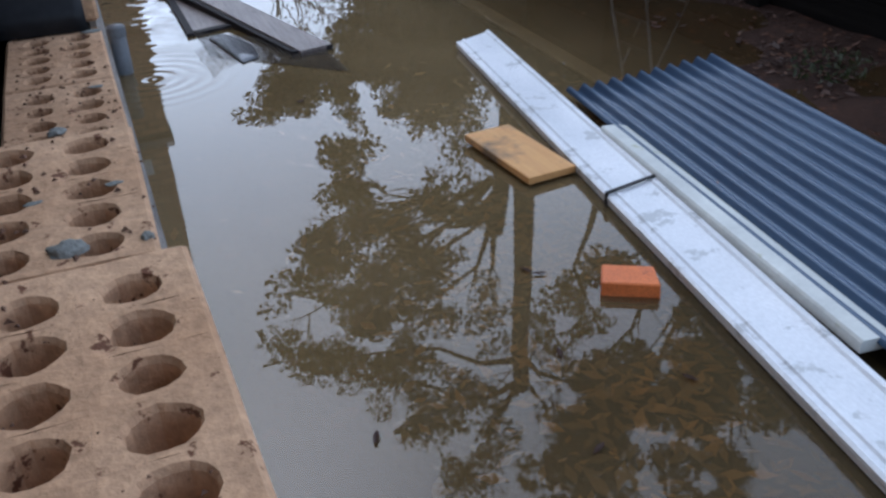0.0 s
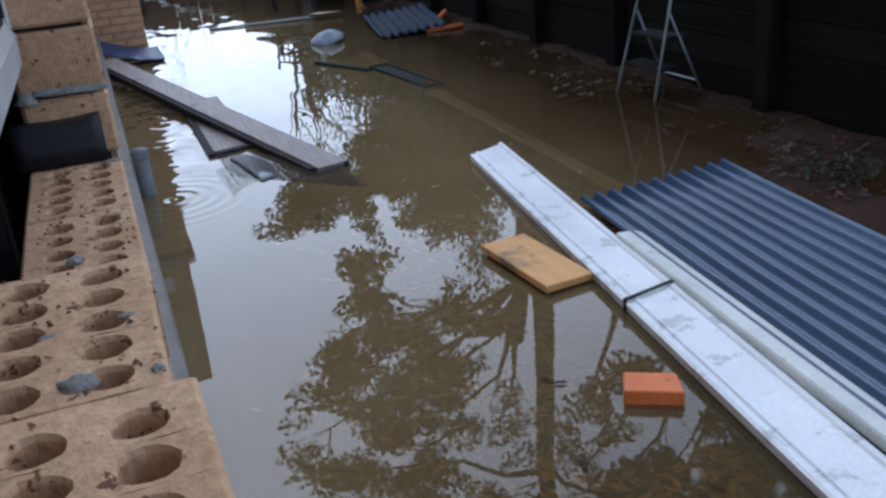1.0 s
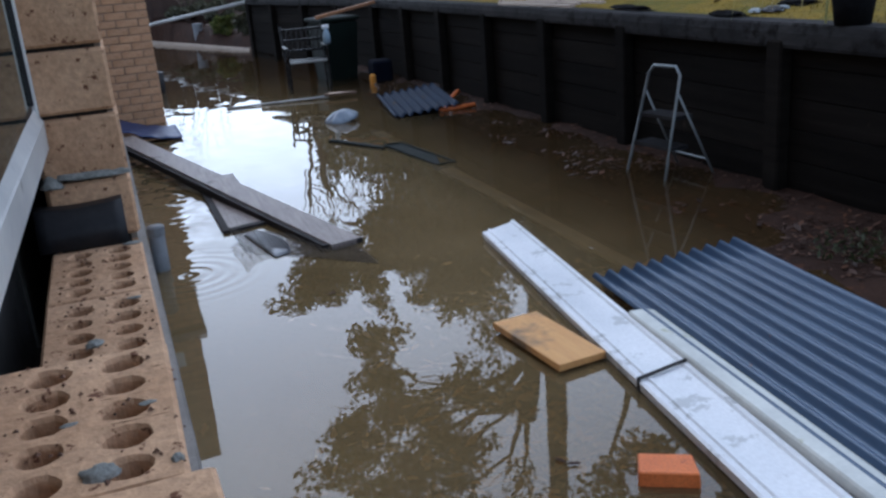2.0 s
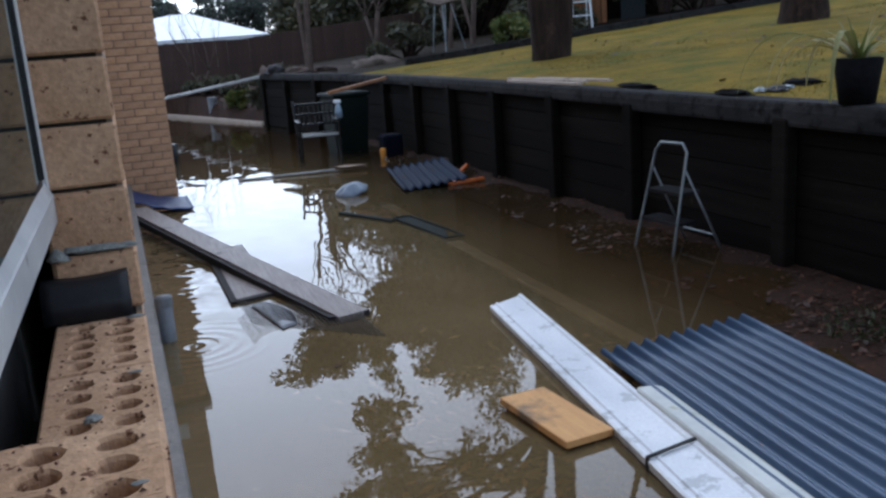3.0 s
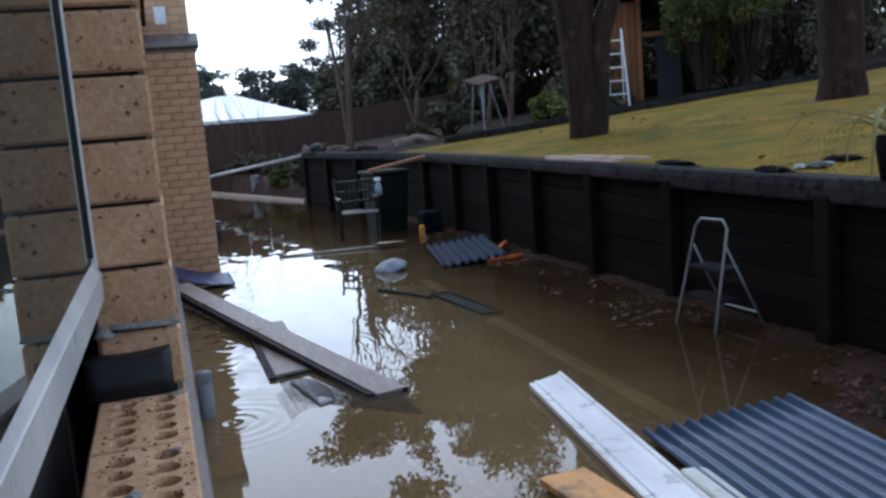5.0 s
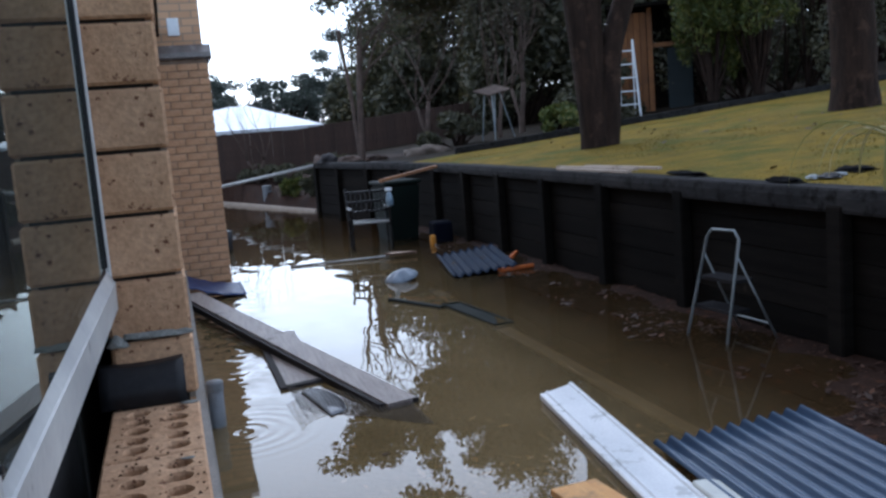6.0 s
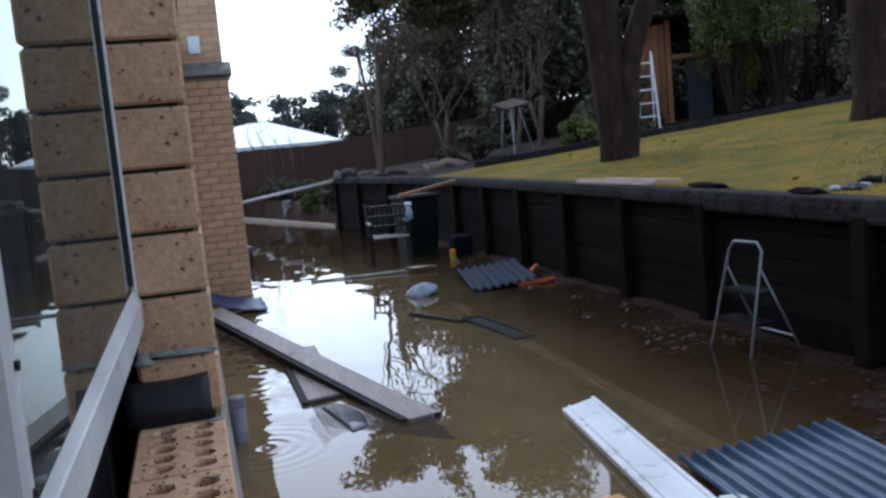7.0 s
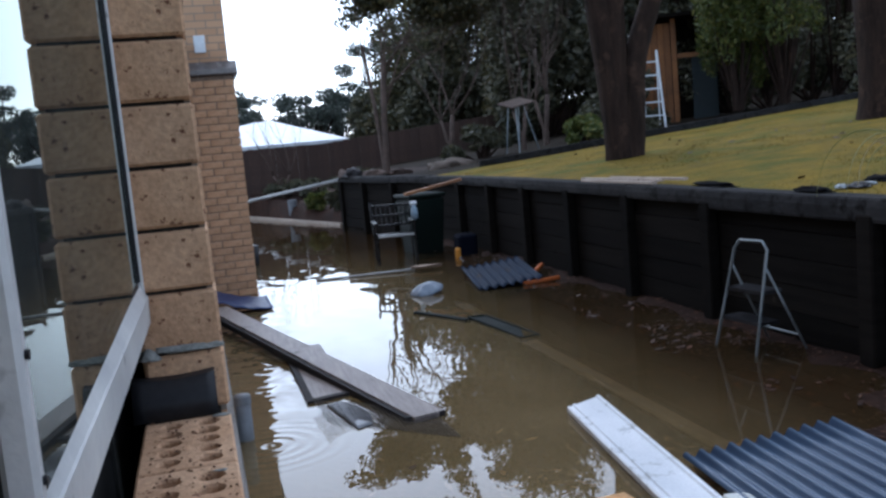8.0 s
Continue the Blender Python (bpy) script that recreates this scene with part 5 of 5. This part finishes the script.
# far gum trees beyond the neighbour's house
for i, (x, y, h) in enumerate(((-3.5, 60, 3.6), (-0.5, 62, 4.2), (2.5, 58, 3.8), (5.0, 64, 4.4), (7.6, 60, 4.0), (10.5, 64, 4.4), (13.5, 66, 7.0), (-8.0, 66, 5.0), (18, 62, 9.0))):
    rng = random.Random(90 + i)
    ob = tagged(new("far_tree"), "distant gum tree with airy clumped foliage", "tree", "distant gum trees")
    bm = bmesh.new()
    cl = []
    for k in range(26):
        hh = rng.uniform(0.35, 1.18)
        c = Vector((x + rng.uniform(-2.6, 2.6) * (1.35 - 0.6 * hh), y + rng.uniform(-2, 2), h * hh + 0.7))
        tube(bm, [(x, y, 0), (x * 0.7 + c.x * 0.3, y, h * 0.4), c], [0.16, 0.09, 0.03], 5)
        cl.append((c.x, c.y, c.z, rng.uniform(0.5, 1.1), rng.uniform(0.5, 1.0), rng.uniform(0.25, 0.6)))
    part("trunk", bm, BARK, ob)
    leaves("crown", cl, 5200, 0.26, LEAF_FAR, ob, 120 + i, 0.4)


# ---- lawn details ----
def blades(name, count, x0, x1, y0, y1, zf, size, material, seed, label, flat=0.25):
    rng = np.random.default_rng(seed)
    x = rng.uniform(x0, x1, count)
    y = rng.uniform(y0, y1, count)
    vs, fs = [], []
    for i in range(count):
        z = zf(x[i], y[i])
        if z is None:
            continue
        a = rng.uniform(0, 6.283)
        s = size * rng.uniform(0.6, 1.5)
        dx, dy = math.cos(a), math.sin(a)
        n = len(vs)
        vs += [(x[i] - dx * s * flat, y[i] - dy * s * flat, z), (x[i] + dx * s * flat, y[i] + dy * s * flat, z),
               (x[i] - dy * s * 0.5, y[i] + dx * s * 0.5, z + s)]
        fs.append((n, n + 1, n + 2))
    return tagged(raw(name, vs, fs, material), label, "grass", kind="stuff")


blades("grass", 90000, 4.05, 14, 1.5, 14.2, lambda x, y: lawn_z(x, y) + 0.012 if x > wall_x(y) + 0.13 and noise.noise((x * 1.1, y * 1.1, 2.2)) > -0.12 + 0.3 * noise.noise((x * 4, y * 4, 7.0)) else None, 0.015, GRASS_BLADE, 5, "short yellow-green grass blades of the lawn")


def litter(name, count, region, zf, size, seed, label, leaf=DRY_LEAF):
    rng = np.random.default_rng(seed)
    vs, fs = [], []
    for i in range(count):
        x = (region[0] + region[1]) / 2 + rng.normal() * (region[1] - region[0]) * 0.3
        y = (region[2] + region[3]) / 2 + rng.normal() * (region[3] - region[2]) * 0.3
        if noise.noise((x * 1.6, y * 1.6, seed)) < -0.15 or x > region[1] + 0.9:
            continue
        z = zf(x, y)
        if z is None:
            continue
        a, s = rng.uniform(0, 6.283), size * rng.uniform(0.5, 1.5)
        u, w = Vector((math.cos(a), math.sin(a), rng.uniform(-0.3, 0.3))), Vector((-math.sin(a), math.cos(a), rng.uniform(-0.3, 0.3)))
        c = Vector((x, y, z + 0.006))
        n = len(vs)
        vs += [c - u * s, c + w * s * 0.4, c + u * s, c - w * s * 0.4]
        fs.append((n, n + 1, n + 2, n + 3))
    return tagged(raw(name, vs, fs, leaf), label, "leaf litter", kind="stuff")


litter("leaf_litter", 5000, (2.9, 3.9, 0.0, 10.0), lambda x, y: low_ground_z(x, y) if x < wall_x(y) - 0.03 and low_ground_z(x, y) > -0.05 else None, 0.02, 6, "brown fallen leaves on the mud bank")
litter("sunken_leaves", 5200, (0.9, 2.8, -0.6, 2.6), lambda x, y: low_ground_z(x, y) + 0.02 if x > 0.1 and low_ground_z(x, y) < -0.03 else None, 0.034, 7, "brown leaves lying under the shallow water", AMBER_LEAF)
litter("floating_leaves", 1500, (2.7, 3.93, 2.0, 9.8), lambda x, y: max(0.006, low_ground_z(x, y) + 0.012) if x > 2.7 + 0.9 * abs(noise.noise((x * 1.2, y * 0.9, 8.0))) + 0.35 else None, 0.030, 19, "red-brown leaves drifted against the foot of the sleeper wall")
litter("lawn_leaves", 320, (4.3, 12, 2, 14), lambda x, y: lawn_z(x, y) + 0.03 if x > 4.2 and y < 14.2 else None, 0.05, 8, "brown leaves scattered on the lawn")

# things along the wall's top
cap_z = 1.078
for k, (x0, y0, x1, y1) in enumerate(((3.99, 6.08, 3.95, 7.55), (4.10, 6.15, 4.02, 7.70), (4.17, 5.85, 4.11, 7.20))):
    tagged(part("timber_length", profile_run([(-0.026, -0.012), (-0.026, 0.010), (-0.022, 0.012), (0.022, 0.012), (0.026, 0.010), (0.026, -0.012)], (x0, y0, cap_z + 0.012 * (k + 1)), (x1, y1, cap_z + 0.010 * (k + 1))), GREY_PINE), "pale weathered timber length lying on the sleeper cap", "timber", "timber lengths")


def rag(place, size, material, seed, label):
    bm = bmesh.new()
    bmesh.ops.create_icosphere(bm, subdivisions=3, radius=1.0)
    for v in bm.verts:
        s = 1 + 0.5 * noise.noise(v.co * 1.7 + Vector((seed, 0, 0))) + 0.25 * noise.noise(v.co * 4 + Vector((0, seed, 0)))
        v.co = Vector((v.co.x * size[0] * s, v.co.y * size[1] * s, max(-0.1, v.co.z) * size[2] * s))
    ob = tagged(smooth(part("rag", bm, material)), label, "rag")
    ob.matrix_basis = pose(*place)


rag((4.10, 5.30, cap_z), (0.07, 0.30, 0.028), BLACK_CLOTH, 3, "black crumpled cloth on the sleeper cap")
rag((4.04, 3.98, cap_z), (0.06, 0.17, 0.030), BLACK_CLOTH, 5, "black crumpled cloth by the lawn edge")
rag((4.22, 3.92, cap_z + 0.005), (0.04, 0.05, 0.022), GREY_TUBE, 6, "grey crumpled cloth by the lawn edge")
rag((4.30, 3.84, cap_z + 0.008), (0.07, 0.10, 0.026), BLACK_PLASTIC, 12, "glossy black plastic scrap by the lawn edge")
rag((4.42, 3.86, cap_z + 0.012), (0.035, 0.04, 0.018), GREY_TUBE, 13, "grey crumpled cloth by the lawn edge")
rag((4.62, 3.95, cap_z + 0.02), (0.10, 0.17, 0.035), BLACK_CLOTH, 7, "black crumpled cloth on the grass")
rag((3.15, 17.2, 1.08), (0.20, 0.30, 0.16), DARK_TIMBER, 8, "dark heap of scraps on the wall end")
rag((3.0, 17.5, 1.08), (0.12, 0.16, 0.14), PALE_BARK, 9, "brown scrap heap on the wall end")
rag((3.55, 17.0, 1.06), (0.26, 0.22, 0.12), PALE_BARK, 14, "brown stones heaped on the wall end")
rag((4.05, 16.8, 1.05), (0.24, 0.22, 0.10), BARK, 15, "dark brown stones heaped on the wall end")
rag((5.15, 16.9, lawn_z(5.1, 16.9)), (0.42, 0.5, 0.20), ROCK, 10, "flat brown rock in the garden bed")

pot = tagged(thing("potted_plant", (3.985, 2.80, 1.072)), "black plastic pot with drooping strappy leaves on the wall", "plant")
smooth(part("pot", tubed([(0, 0, 0), (0, 0, 0.25), (0, 0, 0.255), (0, 0, 0.22)], [0.10, 0.135, 0.12, 0.11], 16), BLACK_CLOTH, pot))
rng = random.Random(4)
bm = bmesh.new()
for k in range(34):
    a, l, lean = rng.uniform(0, 6.28), rng.uniform(0.22, 0.42), rng.uniform(0.12, 0.34)
    prev = None
    for i in range(7):
        s = i / 6
        c = Vector((math.cos(a) * lean * s * 1.1, math.sin(a) * lean * s * 1.1, 0.22 + l * (s - 0.75 * s * s * (lean / 0.45) * 1.4)))
        w = 0.013 * (1 - s * 0.85)
        q = [bm.verts.new(c + Vector((-math.sin(a) * w, math.cos(a) * w, 0))), bm.verts.new(c - Vector((-math.sin(a) * w, math.cos(a) * w, 0)))]
        if prev:
            bm.faces.new((prev[0], prev[1], q[1], q[0]))
        prev = q
for a, l, out in ((2.35, 0.40, 0.66), (2.6, 0.36, 0.50), (5.4, 0.46, 0.30), (2.1, 0.30, 0.46), (3.6, 0.40, 0.40), (2.5, 0.24, 0.40), (1.7, 0.30, 0.36)):
    prev = None
    for i in range(11):
        u = i / 10
        c = Vector((math.cos(a) * out * (1 - (1 - u) ** 1.6), math.sin(a) * out * (1 - (1 - u) ** 1.6), 0.22 + l * (2.3 * u - 2.75 * u * u)))
        w = 0.024 * (1 - 0.8 * u * u)
        q = [bm.verts.new(c + Vector((-math.sin(a) * w, math.cos(a) * w, 0.006))), bm.verts.new(c), bm.verts.new(c - Vector((-math.sin(a) * w, math.cos(a) * w, -0.006)))]
        if prev:
            bm.faces.new((prev[0], prev[1], q[1], q[0]))
            bm.faces.new((prev[1], prev[2], q[2], q[1]))
        prev = q
part("foliage", bm, STRAW, pot)

# ---- back of the garden: white ladder, timber shed, sleeper edging ----
tagged(part("bed_edging", profile_run([(-0.05, -0.1), (-0.05, 0.14), (0.05, 0.14), (0.05, -0.1)], (5.0, 14.35, lawn_z(5, 14.3)), (16.0, 14.35, lawn_z(16, 14.3))), SLEEPER_CAP), "grey sleeper edging along the top of the lawn", "edging", kind="structure")
ld = tagged(thing("white_ladder", (10.1, 17.2, lawn_z(10.1, 17.2)), -20), "white aluminium step ladder in the garden", "ladder")
for x in (-0.22, 0.22):
    part("stile", tubed([(x, -0.25, 0), (x * 0.7, 0.05, 1.75)], 0.025, 6), WHITE_PLASTIC, ld)
    part("stile", tubed([(x, 0.5, 0), (x * 0.7, 0.08, 1.7)], 0.018, 6), WHITE_PLASTIC, ld)
for i in range(5):
    z = 0.3 + 0.3 * i
    part("rung", boxed((-0.2 + 0.01 * i, -0.25 + 0.3 * z / 1.75 - 0.04, z - 0.015), (0.2 - 0.01 * i, -0.25 + 0.3 * z / 1.75 + 0.04, z + 0.015)), WHITE_PLASTIC, ld)
shed = tagged(thing("timber_shed", (11.15, 18.6, lawn_z(11.15, 18.6)), -28), "open timber shed with orange-brown boards", "shed")
for i in range(5):
    part("board", boxed((-0.5 + 0.15 * i, -0.02, 0), (-0.36 + 0.15 * i, 0.02, 2.4), 0.004), ORANGE_TIMBER, shed)
part("post", boxed((0.26, -0.06, 0), (0.38, 0.06, 2.5), 0.006), ORANGE_TIMBER, shed)
part("lintel", boxed((0.385, -0.04, 1.55), (1.15, 0.04, 1.66), 0.006), ORANGE_TIMBER, shed)
part("door_leaf", boxed((0.72, 0.05, 0.0), (1.30, 0.09, 1.54), 0.006), surface("dark_teal_paint", (0.006, 0.012, 0.014), (0.012, 0.022, 0.025), None, 3, 40, 0.7), shed, "dark teal door leaf")
part("roof", boxed((-0.7, -0.5, 2.5), (2.3, 2.0, 2.58)), SLEEPER, shed)
part("back_board", boxed((-0.5, 1.5, 0), (2.1, 1.55, 2.5)), SLEEPER, shed)
ft = tagged(thing("folding_table", (6.98, 17.6, lawn_z(6.98, 17.6)), 20), "old folding table with a tilted pale top and grey legs", "table")
part("tabletop", boxed((-0.34, -0.26, -0.015), (0.34, 0.26, 0.015), 0.008, pose(0.0, 0, 1.10, 14, -10, 0)), PALE_BARK, ft)
for a, b in (((0.16, 0.1, 1.12), (0.10, 0.12, 0.0)), ((0.10, -0.12, 1.06), (0.42, -0.2, 0.0)), ((-0.10, -0.1, 1.03), (-0.16, -0.2, 0.0)), ((-0.12, 0.12, 1.08), (-0.2, 0.2, 0.0))):
    part("leg", tubed([a, b], 0.014, 6), GREY_TUBE, ft)

# weed tuft on the mud
tuft = tagged(thing("weed_tuft", (3.34, 2.05, 0.03)), "small tuft of weeds on the mud bank", "plant")
leaves("foliage", [(0, 0, 0.05, 0.24, 0.20, 0.06), (0.3, -0.3, 0.05, 0.16, 0.14, 0.05)], 260, 0.04, LEAF_WEED, tuft, 31, -0.4, 0.3)


def floating_leaf(x, y, rz, seed):
    """One curled dead leaf on the water."""
    rng = random.Random(seed)
    bm = bmesh.new()
    mid = [bm.verts.new((0.028 * (k / 3 - 1), 0, 0.003 + 0.004 * (k / 3 - 1) ** 2)) for k in range(7)]
    for sgn in (-1, 1):
        side = [bm.verts.new((0.028 * (k / 3 - 1), sgn * 0.008 * (1 - (k / 3 - 1) ** 2) + rng.uniform(-0.001, 0.001), 0.007 + rng.uniform(0, 0.003))) for k in range(1, 6)]
        rim = [mid[0]] + side + [mid[6]]
        for k in range(6):
            q = [mid[k], mid[k + 1], rim[k + 1], rim[k]]
            bm.faces.new([v for n, v in enumerate(q) if v not in q[:n]])
    ob = tagged(part("leaf", bm, DRY_LEAF), "curled dark brown leaf floating on the water", "leaf", "floating leaves")
    ob.matrix_basis = pose(x, y, 0.0, 0, 0, rz)


for k, (x, y) in enumerate(((0.885, 3.05), (0.44, 0.50), (1.17, 1.08), (1.20, 1.04), (0.945, 0.22), (1.05, 0.62), (1.32, 0.36))):
    floating_leaf(x, y, 47 * k + 20, k)
